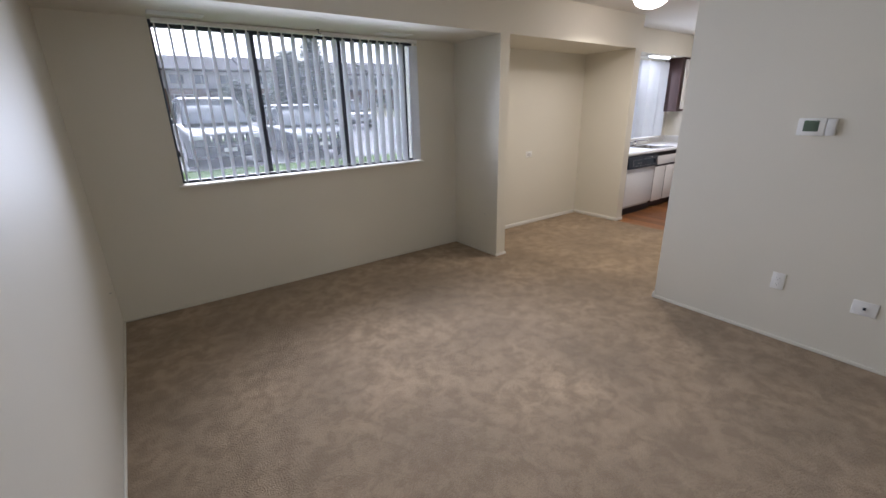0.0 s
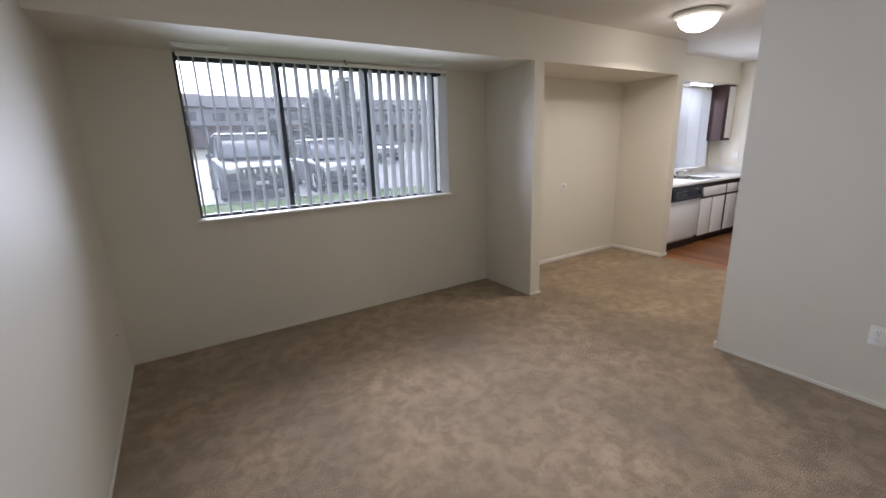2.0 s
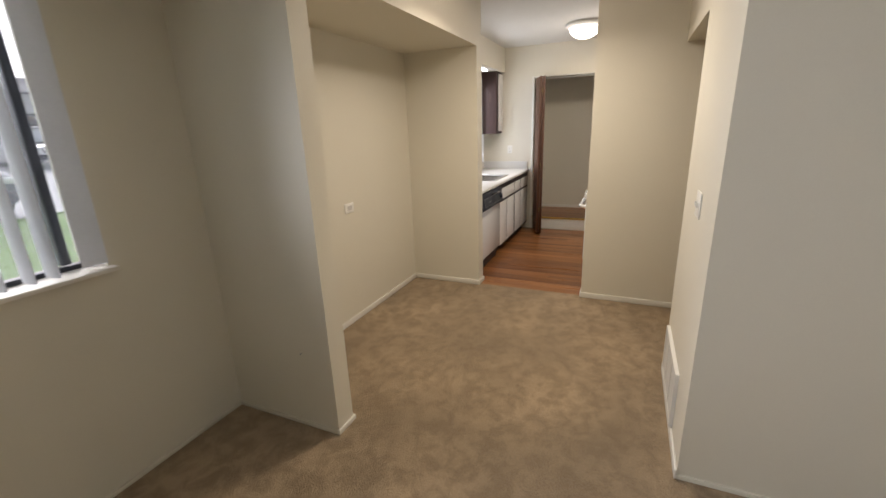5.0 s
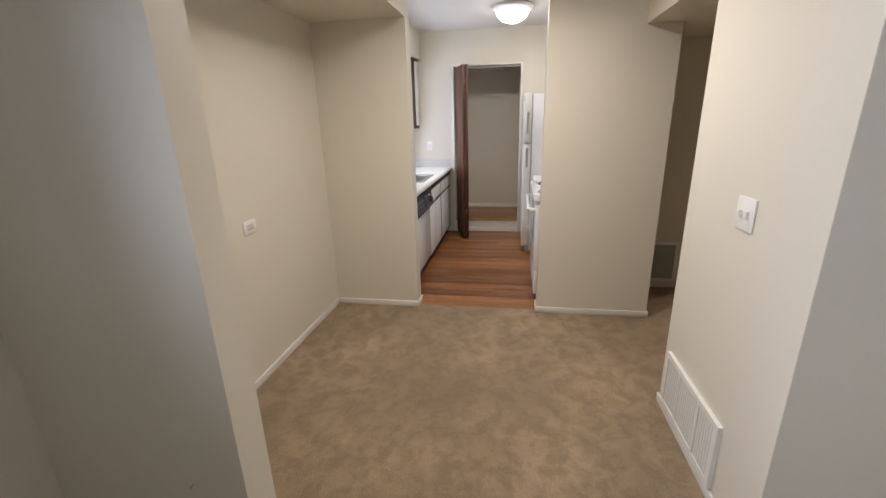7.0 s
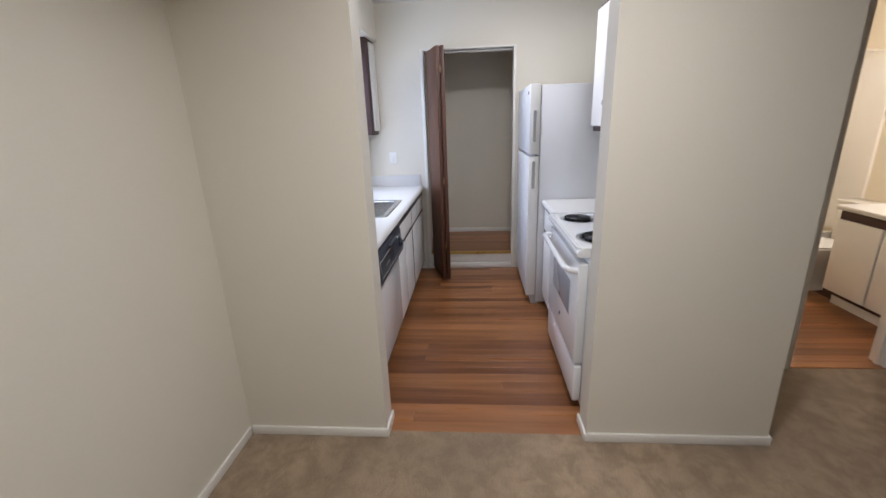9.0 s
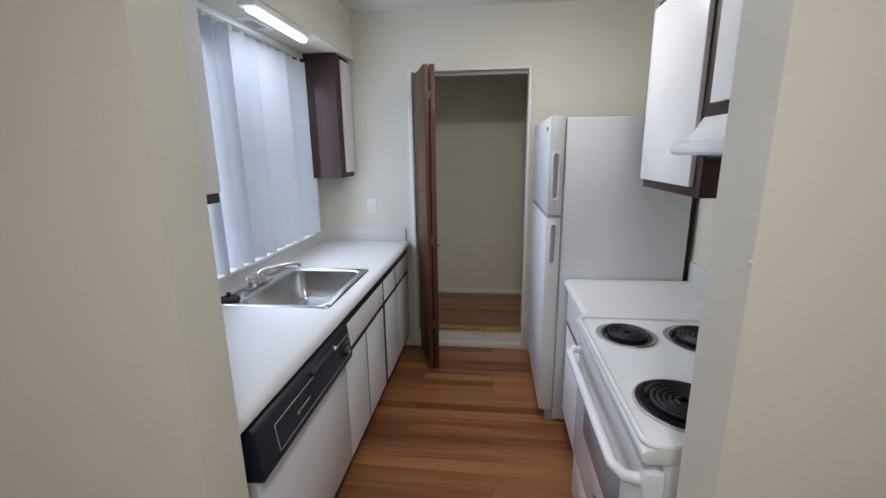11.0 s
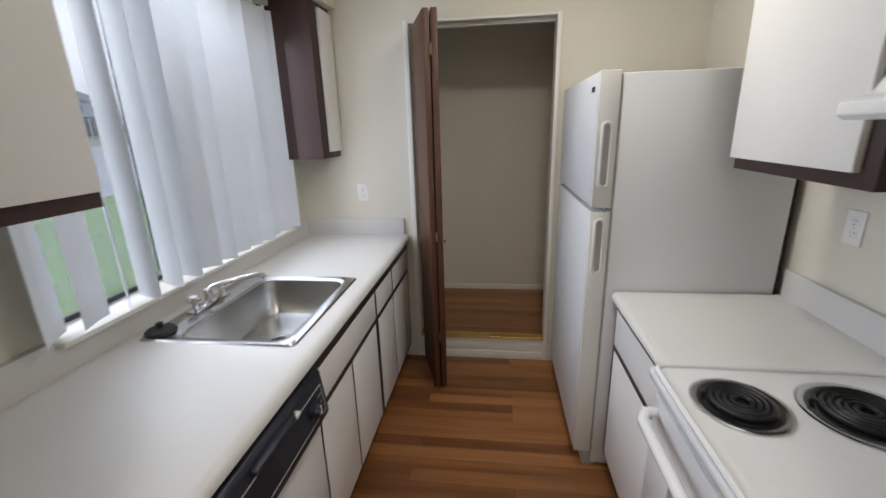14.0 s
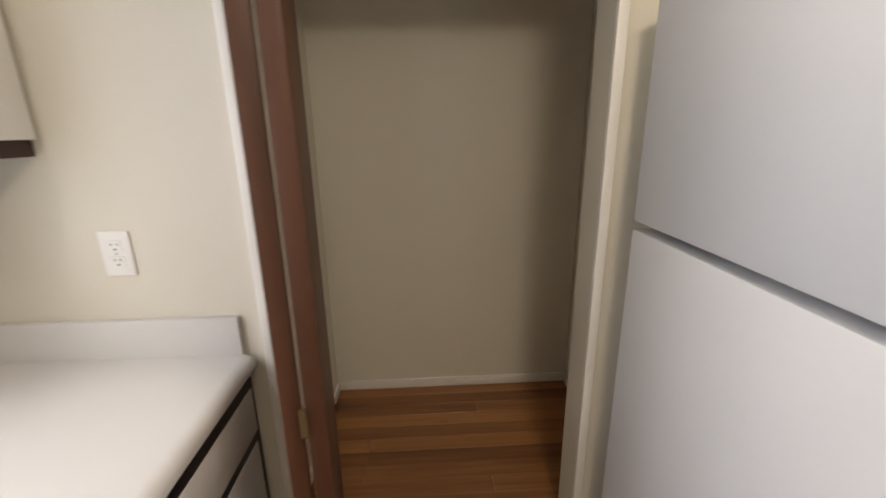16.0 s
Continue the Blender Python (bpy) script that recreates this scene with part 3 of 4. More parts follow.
# block at the body's end, a tone darker than the body
part("end_block", B(3.285, 3.308, 0.555, 0.60, 1.372, 1.47, bev=0.005), ALMOND, t)
g = thing("floor_register", (3.87, 1.446, 0.19), "white louvred wall register near the floor", "vent")
gx0, gx1, gz0, gz1 = 3.59, 4.16, 0.055, 0.355
part("frame", boxes((gx0, gx1, 1.446, 1.464, gz0, gz0 + 0.025), (gx0, gx1, 1.446, 1.464, gz1 - 0.025, gz1), (gx0, gx0 + 0.025, 1.446, 1.464, gz0 + 0.025, gz1 - 0.025),
     (gx1 - 0.025, gx1, 1.446, 1.464, gz0 + 0.025, gz1 - 0.025), (3.76, 3.775, 1.446, 1.464, gz0 + 0.025, gz1 - 0.025), (3.97, 3.985, 1.446, 1.464, gz0 + 0.025, gz1 - 0.025)), PLASTIC, g)
part("backing", B(gx0 + 0.02, gx1 - 0.02, 1.446, 1.449, gz0 + 0.02, gz1 - 0.02), GREY, g)
for k in range(26):
    x = gx0 + 0.035 + k * (gx1 - gx0 - 0.07) / 25
    part("louvre", B(x - 0.007, x + 0.007, 1.45, 1.46, gz0 + 0.025, gz1 - 0.025), PLASTIC, g)
g = thing("return_grille", (5.945, 0.9, 0.25), "white return grille with grey slats in the hall", "vent")
part("frame", boxes((5.945, 5.96, 0.80, 1.05, 0.06, 0.085), (5.945, 5.96, 0.80, 1.05, 0.41, 0.435), (5.945, 5.96, 0.80, 0.825, 0.085, 0.41), (5.945, 5.96, 1.025, 1.05, 0.085, 0.41)), PLASTIC, g)
part("backing", B(5.955, 5.96, 0.82, 1.03, 0.08, 0.415), GREY, g)
for k in range(18):
    part("slat", B(5.949, 5.955, 0.825, 1.025, 0.09 + k * 0.018, 0.10 + k * 0.018), GREY, g)

# ---- closet ----
door = thing("bifold_door", (7.62, 3.0, 0.0), "dark brown bifold closet door, folded open", "door")
for y, ang in ((2.868, 12.0), (2.908, 19.0)):
    bm = B(7.45, 7.86, y - 0.0165, y + 0.0165, 0.03, 2.165, bev=0.003)
    bm.transform(Matrix.Translation((7.45, y, 0)) @ Matrix.Rotation(radians(ang), 4, "Z") @ Matrix.Translation((-7.45, -y, 0)))
    leaf = part("leaf", bm, DOORWOOD, door)
    if y < 2.9:
        for z in (0.35, 0.98, 1.95):
            part("hinge", B(7.441, 7.447, 2.882, 2.894, z, z + 0.055), DULLBRASS, leaf, "small metal hinge")
        part("pull_knob", cyl(bmesh.new(), (7.56, 2.862, 0.95), (7.56, 2.853, 0.95), 0.008, 0.01), DOORWOOD, leaf)
part("top_track", B(7.90, 7.93, 2.224, 3.078, 2.165, 2.19), GREY, door, "grey metal track")
solid("closet_threshold", prism(bmesh.new(), [(7.85, 0.162), (7.85, 0.172), (7.862, 0.181), (7.90, 0.181), (7.912, 0.176), (7.912, 0.162)], "y", 2.223, 3.079), BRASS,
      "brass floor edging strip on the closet step", "threshold")


# ---- kitchen, sink side ----
CF = 3.155   # front of doors


def base_unit(x0, x1, yb, yf, doors, label, drawers=True, group="base cabinets", hollow=False):
    """yf: plane of the door fronts, yb: wall; doors: edges between doors."""
    s = 1 if yf > yb else -1
    c = thing("base_cabinet", ((x0 + x1) / 2, (yb + yf) / 2, 0), label, "cabinet", group)

    def pick(a, b):
        return (min(a, b), max(a, b))
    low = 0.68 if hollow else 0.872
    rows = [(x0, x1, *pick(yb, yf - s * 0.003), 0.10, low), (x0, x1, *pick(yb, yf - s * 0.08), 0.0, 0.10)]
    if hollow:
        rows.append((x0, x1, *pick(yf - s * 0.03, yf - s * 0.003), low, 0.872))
    part("body", boxes(*rows), DEEPBROWN, c, "dark brown carcass and toe kick")
    edges = [x0] + list(doors) + [x1]
    for a, b in zip(edges, edges[1:]):
        top = 0.652 if drawers else 0.825
        la, lb = (0.025 if a == x0 else 0.009), (0.025 if b == x1 else 0.009)
        part("door", B(a + la, b - lb, *pick(yf - s * 0.0025, yf), 0.115, top, bev=0.001), WHITE, c, "white laminate door")
    if drawers:
        spans = [(x0, x1)] if drawers == "wide" else list(zip(edges, edges[1:]))
        for a, b in spans:
            part("drawer_front", B(a + 0.014, b - 0.014, *pick(yf - s * 0.0025, yf), 0.68, 0.815 if hollow or yb > yf else 0.84, bev=0.001), WHITE, c, "white laminate drawer front")
    return c


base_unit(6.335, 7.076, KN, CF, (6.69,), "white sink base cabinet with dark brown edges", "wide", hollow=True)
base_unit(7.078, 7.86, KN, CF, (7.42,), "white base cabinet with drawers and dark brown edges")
solid("filler_panel", boxes((5.43, 5.545, CF + 0.01, KN, 0.0, 0.872)), BROWN, "dark brown filler panels beside cabinets", "panel")

top = thing("countertop", (6.6, 3.48, 0.875), "white laminate countertop with rounded front and backsplash", "countertop")
SX0, SX1, SY0, SY1 = 6.348, 7.007, 3.212, 3.79   # sink rim


def edge_profile(y_front, y_back):
    s = 1 if y_back > y_front else -1
    return [(y_back, 0.876), (y_front + s * 0.02, 0.876), (y_front + s * 0.006, 0.878), (y_front, 0.884), (y_front, 0.891), (y_front + s * 0.002, 0.899), (y_front + s * 0.008, 0.907), (y_front + s * 0.018, 0.9125), (y_front + s * 0.032, 0.915), (y_back, 0.915)]


bm = bmesh.new()
prism(bm, edge_profile(3.13, SY0 + 0.02), "x", 5.43, 7.85)
box(bm, 5.43, SX0 + 0.02, SY0 + 0.02, KN - 0.02, 0.876, 0.915)
box(bm, SX1 - 0.02, 7.85, SY0 + 0.02, KN - 0.02, 0.876, 0.915)
box(bm, SX0 + 0.02, SX1 - 0.02, SY1 - 0.04, KN - 0.02, 0.876, 0.915)
bmesh.ops.remove_doubles(bm, verts=bm.verts, dist=0.0005)
part("worktop", bm, COUNTER, top)
part("backsplash", boxes((5.43, 7.85, KN - 0.02, KN, 0.876, 0.9985), (5.43, KX0 - 0.035, KN - 0.021, KN, 0.9985, 1.025), (KX1 + 0.03, 7.85, KN - 0.021, KN, 0.9985, 1.025)), COUNTER, top)
part("end_splash", B(7.85, 7.87, 3.165, KN, 0.876, 1.022, bev=0.003), COUNTER, top)
part("near_end_splash", B(5.429, 5.449, 3.165, KN - 0.022, 0.916, 1.022, bev=0.003), COUNTER, top)

sink = thing("kitchen_sink", (6.66, 3.5, 0.915), "stainless steel single bowl sink in the countertop", "sink")
BX0, BX1, BY0, BY1 = SX0 + 0.04, SX1 - 0.035, SY0 + 0.055, SY1 - 0.125


def rounded(x0, x1, y0, y1, r, n=6):
    pts = []
    for cx, cy, a0 in ((x1 - r, y1 - r, 0), (x0 + r, y1 - r, 90), (x0 + r, y0 + r, 180), (x1 - r, y0 + r, 270)):
        for k in range(n + 1):
            a = radians(a0 + 90 * k / n)
            pts.append((cx + r * math.cos(a), cy + r * math.sin(a)))
    return pts


def loft(bm, loops, close_last=True):
    rings = [[bm.verts.new(p) for p in ring] for ring in loops]
    n = len(rings[0])
    for a, b in zip(rings, rings[1:]):
        for k in range(n):
            bm.faces.new((a[k], a[(k + 1) % n], b[(k + 1) % n], b[k]))
    if close_last:
        bm.faces.new(rings[-1])
    return bm


def at_z(pts, z):
    return [(x, y, z) for x, y in pts]


bm = bmesh.new()
loft(bm, [at_z(rounded(SX0, SX1, SY0, SY1, 0.02), 0.9155), at_z(rounded(SX0 + 0.006, SX1 - 0.006, SY0 + 0.006, SY1 - 0.006, 0.02), 0.921),
          at_z(rounded(BX0 - 0.01, BX1 + 0.01, BY0 - 0.01, BY1 + 0.01, 0.06), 0.919), at_z(rounded(BX0, BX1, BY0, BY1, 0.055), 0.91),
          at_z(rounded(BX0 + 0.008, BX1 - 0.008, BY0 + 0.008, BY1 - 0.008, 0.055), 0.80), at_z(rounded(BX0 + 0.03, BX1 - 0.03, BY0 + 0.03, BY1 - 0.03, 0.05), 0.752),
          at_z(rounded(BX0 + 0.08, BX1 - 0.08, BY0 + 0.08, BY1 - 0.08, 0.05), 0.745)])
part("basin", bm, STEEL, sink)
dx, dy = (BX0 + BX1) / 2, (BY0 + BY1) / 2
dr = part("drain", lathe(bmesh.new(), [(0.055, 0.0), (0.055, 0.004), (0.045, 0.005), (0.04, 0.001), (0.0, 0.001)], (dx, dy, 0.746)), STEEL, sink, "steel drain ring")
part("strainer", lathe(bmesh.new(), [(0.036, 0.0), (0.036, 0.004), (0.012, 0.004), (0.01, 0.014), (0.0, 0.014)], (dx, dy, 0.7475)), BLACK, dr, "dark strainer")
fa = thing("faucet", (6.66, 3.735, 0.921), "chrome two-handle kitchen faucet", "faucet")
FY = 3.735
part("deck_plate", B(6.55, 6.77, FY - 0.026, FY + 0.026, 0.9195, 0.935, bev=0.006), CHROME, fa)
bm = bmesh.new()
cyl(bm, (6.66, FY, 0.93), (6.66, FY, 0.985), 0.02, 0.016)
tube(bm, [(6.66, FY, 0.97), (6.665, FY - 0.02, 0.995), (6.69, FY - 0.06, 1.006), (6.74, FY - 0.13, 1.012), (6.775, FY - 0.175, 1.014), (6.78, FY - 0.185, 1.004), (6.78, FY - 0.186, 0.992)], 0.0105)
part("spout", bm, CHROME, fa)
for hx in (6.578, 6.742):
    h = part("handle", cyl(cyl(bmesh.new(), (hx, FY, 0.932), (hx, FY, 0.965), 0.013), (hx, FY, 0.965), (hx, FY, 0.985), 0.024, 0.018, 8), CHROME, fa, "faceted clear-chrome handle")
    part("handle_spoke", boxes((hx - 0.03, hx + 0.03, FY - 0.006, FY + 0.006, 0.968, 0.98), (hx - 0.006, hx + 0.006, FY - 0.03, FY + 0.03, 0.968, 0.98), bev=0.003), CHROME, h)
stp = thing("sink_stopper", (6.405, 3.742, 0.921), "black rubber sink stopper on the sink rim", "stopper")
part("disc", lathe(bmesh.new(), [(0.048, 0.0), (0.052, 0.006), (0.046, 0.014), (0.02, 0.018), (0.0, 0.018)], (6.405, 3.742, 0.921)), RUBBER, stp)
part("knob", lathe(bmesh.new(), [(0.009, 0.0), (0.009, 0.012), (0.013, 0.02), (0.0, 0.024)], (6.405, 3.742, 0.938)), RUBBER, stp)

dw = thing("dishwasher", (5.8, 3.5, 0), "white built-in dishwasher with black control panel", "dishwasher")
part("body", B(5.55, 6.33, CF + 0.03, KN, 0.10, 0.87), GREY, dw)
part("door", B(5.575, 6.325, CF - 0.012, CF + 0.03, 0.14, 0.685, bev=0.004), ENAMEL, dw, "white enamel door panel")
cp = part("control_panel", prism(bmesh.new(), [(CF + 0.03, 0.686), (CF - 0.045, 0.69), (CF - 0.05, 0.705), (CF - 0.032, 0.85), (CF - 0.02, 0.862), (CF + 0.03, 0.862)], "x", 5.56, 6.325, bev=0.004), BLACK, dw, "black plastic control panel")


def panel_bar(x0, x1, z0, z1, depth):
    """A thin bar that follows the slope of the control panel."""
    f0, f1 = CF - 0.05 + (z0 - 0.705) * 0.124, CF - 0.05 + (z1 - 0.705) * 0.124
    return prism(bmesh.new(), [(f0 + 0.004, z0), (f0 - depth, z0), (f1 - depth, z1), (f1 + 0.004, z1)], "x", x0, x1)


part("face_plate", panel_bar(5.655, 6.305, 0.722, 0.812, 0.001), FACEPLATE, cp, "dark blue-black face plate")
for row in ((5.655, 6.305, 0.810, 0.8125), (5.655, 6.305, 0.7215, 0.724), (5.655, 5.658, 0.724, 0.810), (6.302, 6.305, 0.724, 0.810)):
    part("outline", panel_bar(*row, 0.0018), GREY, cp, "thin grey outline")
part("handle_pocket", panel_bar(5.90, 6.02, 0.727, 0.807, 0.0016), BLACK, cp, "dark handle pocket")
part("latch", prism(bmesh.new(), [(CF - 0.034, 0.818), (CF - 0.05, 0.822), (CF - 0.05, 0.834), (CF - 0.030, 0.842)], "x", 5.92, 6.13, bev=0.003), BLACK, cp, "black latch lever")
part("latch_tip", B(6.118, 6.142, CF - 0.053, CF - 0.034, 0.824, 0.836, bev=0.003), PLASTIC, cp, "pale latch tip")
dial = part("dial", cyl(cyl(bmesh.new(), (6.232, CF - 0.038, 0.768), (6.232, CF - 0.052, 0.766), 0.031), (6.232, CF - 0.052, 0.766), (6.232, CF - 0.068, 0.764), 0.022, 0.019), BLACK, cp, "black dial")
part("dial_mark", B(6.229, 6.235, CF - 0.070, CF - 0.067, 0.758, 0.784), PLASTIC, dial, "white pointer")
for row in ((5.81, 5.885, 0.760, 0.765), (5.79, 5.802, 0.755, 0.767), (6.272, 6.292, 0.785, 0.788), (6.272, 6.292, 0.760, 0.763)):
    part("legend", panel_bar(*row, 0.002), GREY, cp, "small grey lettering")
part("kick_plate", B(5.56, 6.33, CF + 0.04, CF + 0.06, 0.0, 0.135), BLACK, dw, "black kick plate")


def wall_unit(x0, x1, yb, yf, z0, z1, edges, label):
    s = 1 if yf > yb else -1
    c = thing("wall_cabinet", ((x0 + x1) / 2, (yb + yf) / 2, z0), label, "cabinet", "wall cabinets")

    def pick(a, b):
        return (min(a, b), max(a, b))
    part("body", B(x0, x1, *pick(yb, yf - s * 0.02), z0, z1, bev=0.002), BROWN, c, "dark brown carcass")
    for a, b in edges:
        part("door", B(a, b, *pick(yf - s * 0.0185, yf), z0 + 0.038, z1 - 0.03, bev=0.002), WHITE, c, "white laminate door")
    return c


wall_unit(5.43, 6.07, KN, 3.465, 1.438, KT - 0.002, ((5.44, 5.82), (5.845, 6.055)), "white wall cabinet with dark brown bottom edge beside the window")
wall_unit(7.588, 7.868, KN, 3.545, 1.438, KT - 0.002, ((7.68, 7.858),), "dark brown wall cabinet with white door")

# ---- kitchen, range side ----
KS = 1.40
RF = 2.045
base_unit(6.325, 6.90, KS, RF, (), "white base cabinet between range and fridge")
top = thing("countertop", (6.54, 1.8, 0.875), "short white laminate countertop with backsplash", "countertop")
bm = prism(bmesh.new(), edge_profile(2.068, KS + 0.02), "x", 6.325, 6.903)
part("worktop", bm, COUNTER, top)
part("backsplash", B(6.325, 6.903, KS, KS + 0.02, 0.876, 1.025, bev=0.003), COUNTER, top)
wall_unit(6.215, 6.785, KS, 1.755, 1.435, 2.25, ((6.26, 6.78),), "white wall cabinet with dark brown frame beside the hood")
wall_unit(5.43, 6.213, KS, 1.755, 1.72, 2.25, ((5.45, 5.81), (5.825, 6.175)), "short white wall cabinet above the hood")

hood = thing("range_hood", (5.81, 1.7, 1.6), "white metal range hood under the short cabinet", "range hood")
part("shell", prism(bmesh.new(), [(KS, 1.59), (1.84, 1.59), (1.855, 1.60), (1.852, 1.625), (1.83, 1.635), (1.79, 1.645), (1.755, 1.715), (KS, 1.715)], "x", 5.435, 6.205, bev=0.003), ENAMEL, hood)
part("filter", B(5.52, 6.10, 1.45, 1.78, 1.582, 1.59), DARKMETAL, hood, "dark grease filter")

st = thing("range", (5.85, 1.85, 0), "white freestanding electric coil range with oven", "range")
X0, X1 = 5.515, 6.315
part("body", B(X0, X1, 1.43, 2.045, 0.03, 0.895, bev=0.004), ENAMEL, st)
part("cooktop", prism(bmesh.new(), [(1.43, 0.895), (2.095, 0.88), (2.112, 0.89), (2.112, 0.91), (2.10, 0.922), (2.07, 0.926), (1.43, 0.926)], "x", X0 - 0.003, X1 + 0.003, bev=0.005), ENAMEL, st)
part("rim", tube(bmesh.new(), [(x, y, 0.928) for x, y in rounded(X0 + 0.004, X1 - 0.004, 1.50, 2.103, 0.03, 5)], 0.0085, 8, True), ENAMEL, st, "raised cooktop rim")
od = part("oven_door", B(X0 + 0.008, X1 - 0.008, 2.047, 2.095, 0.29, 0.845, bev=0.008), ENAMEL, st, "white oven door")
part("window", B(X0 + 0.17, X1 - 0.17, 2.092, 2.097, 0.50, 0.70, bev=0.002), OVENGLASS, od, "grey oven window")
bm = bmesh.new()
tube(bm, [(X0 + 0.045, 2.09, 0.80), (X0 + 0.05, 2.13, 0.803), (X0 + 0.09, 2.148, 0.803), (X1 - 0.09, 2.148, 0.803), (X1 - 0.05, 2.13, 0.803), (X1 - 0.045, 2.09, 0.80)], 0.0155, 12)
part("handle", bm, ENAMEL, od, "white tubular handle")
part("badge", cyl(bmesh.new(), (5.915, 2.094, 0.40), (5.915, 2.098, 0.40), 0.012), DARKMETAL, od)
part("storage_drawer", B(X0 + 0.008, X1 - 0.008, 2.047, 2.09, 0.06, 0.275, bev=0.008), ENAMEL, st, "white storage drawer")
bg = part("backguard", prism(bmesh.new(), [(1.405, 0.90), (1.495, 0.926), (1.485, 1.05), (1.465, 1.09), (1.405, 1.09)], "x", X0, X1, bev=0.006), ENAMEL, st, "white control backguard")
for k in range(5):
    kx = X0 + 0.09 + k * (X1 - X0 - 0.18) / 4
    part("knob", cyl(cyl(bmesh.new(), (kx, 1.485, 1.0), (kx, 1.502, 1.0), 0.024), (kx, 1.502, 1.0), (kx, 1.522, 1.0), 0.019, 0.016), PLASTIC if k != 2 else BLACK, bg)
for bx_, by_, r in ((6.145, 1.962, 0.085), (6.13, 1.70, 0.105), (5.70, 1.945, 0.105), (5.70, 1.70, 0.085)):
    z = 0.9265
    pan = part("burner", lathe(bmesh.new(), [(r + 0.022, 0.0), (r + 0.024, 0.004), (r + 0.018, 0.006), (r + 0.008, 0.003), (r * 0.4, 0.0008), (0, 0.0008)], (bx_, by_, z), 40), CHROME, st, "chrome drip pan")
    turns = 4.2 if r < 0.09 else 5.2
    steps = int(turns * 26)
    rc = r * 0.9
    pts = [(bx_ + (0.016 + (rc - 0.016) * i / steps) * math.cos(i / 26 * math.tau), by_ + (0.016 + (rc - 0.016) * i / steps) * math.sin(i / 26 * math.tau), z + 0.011) for i in range(steps + 1)]
    part("coil", tube(bmesh.new(), pts, 0.0062, 6), COIL, pan, "black heating coil")
    part("bowl", lathe(bmesh.new(), [(r + 0.006, 0.0035), (0.0, 0.0025)], (bx_, by_, z), 32), BLACKENAMEL, pan, "glossy black pan floor")
for fx in (X0 + 0.05, X1 - 0.05):
    for fy in (1.49, 1.98):
        part("foot", cyl(cyl(bmesh.new(), (fx, fy, 0.0), (fx, fy, 0.012), 0.024, 0.02), (fx, fy, 0.012), (fx, fy, 0.032), 0.01), BLACK, st, "black levelling foot")

fr = thing("refrigerator", (7.28, 1.85, 0), "white top-freezer refrigerator with almond handles", "refrigerator")
FX0, FX1, FY1 = 6.912, 7.775, 2.178
part("body", B(FX0, FX1, 1.44, 2.092, 0.02, 1.775, bev=0.006), FRIDGE, fr)
part("gasket", boxes((FX0 + 0.008, FX1 - 0.008, 2.092, 2.103, 0.09, 1.255), (FX0 + 0.008, FX1 - 0.008, 2.092, 2.103, 1.27, 1.77)), GREY, fr, "grey door gasket")
for nm, z0, z1, hz0, hz1 in (("fridge_door", 0.085, 1.254, 0.995, 1.222), ("freezer_door", 1.27, 1.786, 1.355, 1.60)):
    dd = part(nm, B(FX0 + 0.035, FX1, 2.103, FY1, z0, z1, bev=0.01), FRIDGE, fr, "white door with fine texture")
    part("edge_trim", B(FX0 - 0.002, FX0 + 0.034, 2.101, FY1 - 0.002, z0, z1, bev=0.004), ALMOND, dd, "almond plastic edge trim")
    hx, hy = FX0 - 0.002, 2.139
    ring = rounded(hy - 0.017, hy + 0.017, hz0, hz1, 0.0169, 6)
    # flat plate inside the loop, grey to give the almond recess its shade
    part("recess_shade", prism(bmesh.new(), ring, "x", hx - 0.001, hx + 0.003), GREY, dd)
    part("handle", tube(bmesh.new(), [(hx - 0.004, y, z) for y, z in ring], 0.0065, 8, True), ALMOND, dd, "almond loop handle")
part("hinge", B(FX1 - 0.06, FX1 - 0.01, 2.07, 2.15, 1.775, 1.795, bev=0.003), PLASTIC, fr)
part("middle_hinge", cyl(bmesh.new(), (FX0 + 0.012, 2.12, 1.254), (FX0 + 0.012, 2.12, 1.27), 0.008), STEEL, fr)
part("badge", B(FX0 + 0.07, FX0 + 0.115, FY1 - 0.001, FY1 + 0.003, 1.715, 1.735, bev=0.001), BLACK, fr, "small dark badge")
part("base_grille", B(FX0 + 0.01, FX1 - 0.01, 2.07, 2.13, 0.0, 0.08, bev=0.003), GREY, fr)
# dark sheet behind the body: shade of the wall gap put into its colour
part("wall_gap_shade", B(FX0 + 0.02, FX1 - 0.02, 1.42, 1.44, 0.05, 1.7), DARKHOLE, fr, "dark sheet for the shaded gap behind the fridge")

# ---- bathroom ----
to = thing("toilet", (7.25, -0.45, 0), "white porcelain toilet with lid closed", "toilet")
tx, ty = 7.30, -0.34
bm = bmesh.new()
loft(bm, [[(tx + a * math.cos(u) * (1.0), ty + dy_ + b_ * math.sin(u), z) for u in [k * math.tau / 28 for k in range(28)]] for a, b_, dy_, z in
          ((0.115, 0.24, -0.02, 0.0), (0.11, 0.23, -0.02, 0.03), (0.10, 0.19, -0.03, 0.12), (0.115, 0.20, -0.02, 0.20), (0.16, 0.235, 0.0, 0.29), (0.185, 0.25, 0.0, 0.36), (0.187, 0.25, 0.0, 0.385), (0.10, 0.15, 0, 0.387))])
part("bowl", bm, PORCELAIN, to)
part("seat", lathe(bmesh.new(), [(0.19, 0.388), (0.196, 0.395), (0.19, 0.405), (0, 0.405)], (tx, ty, 0), 28, 1.0, 1.32), PLASTIC, to)
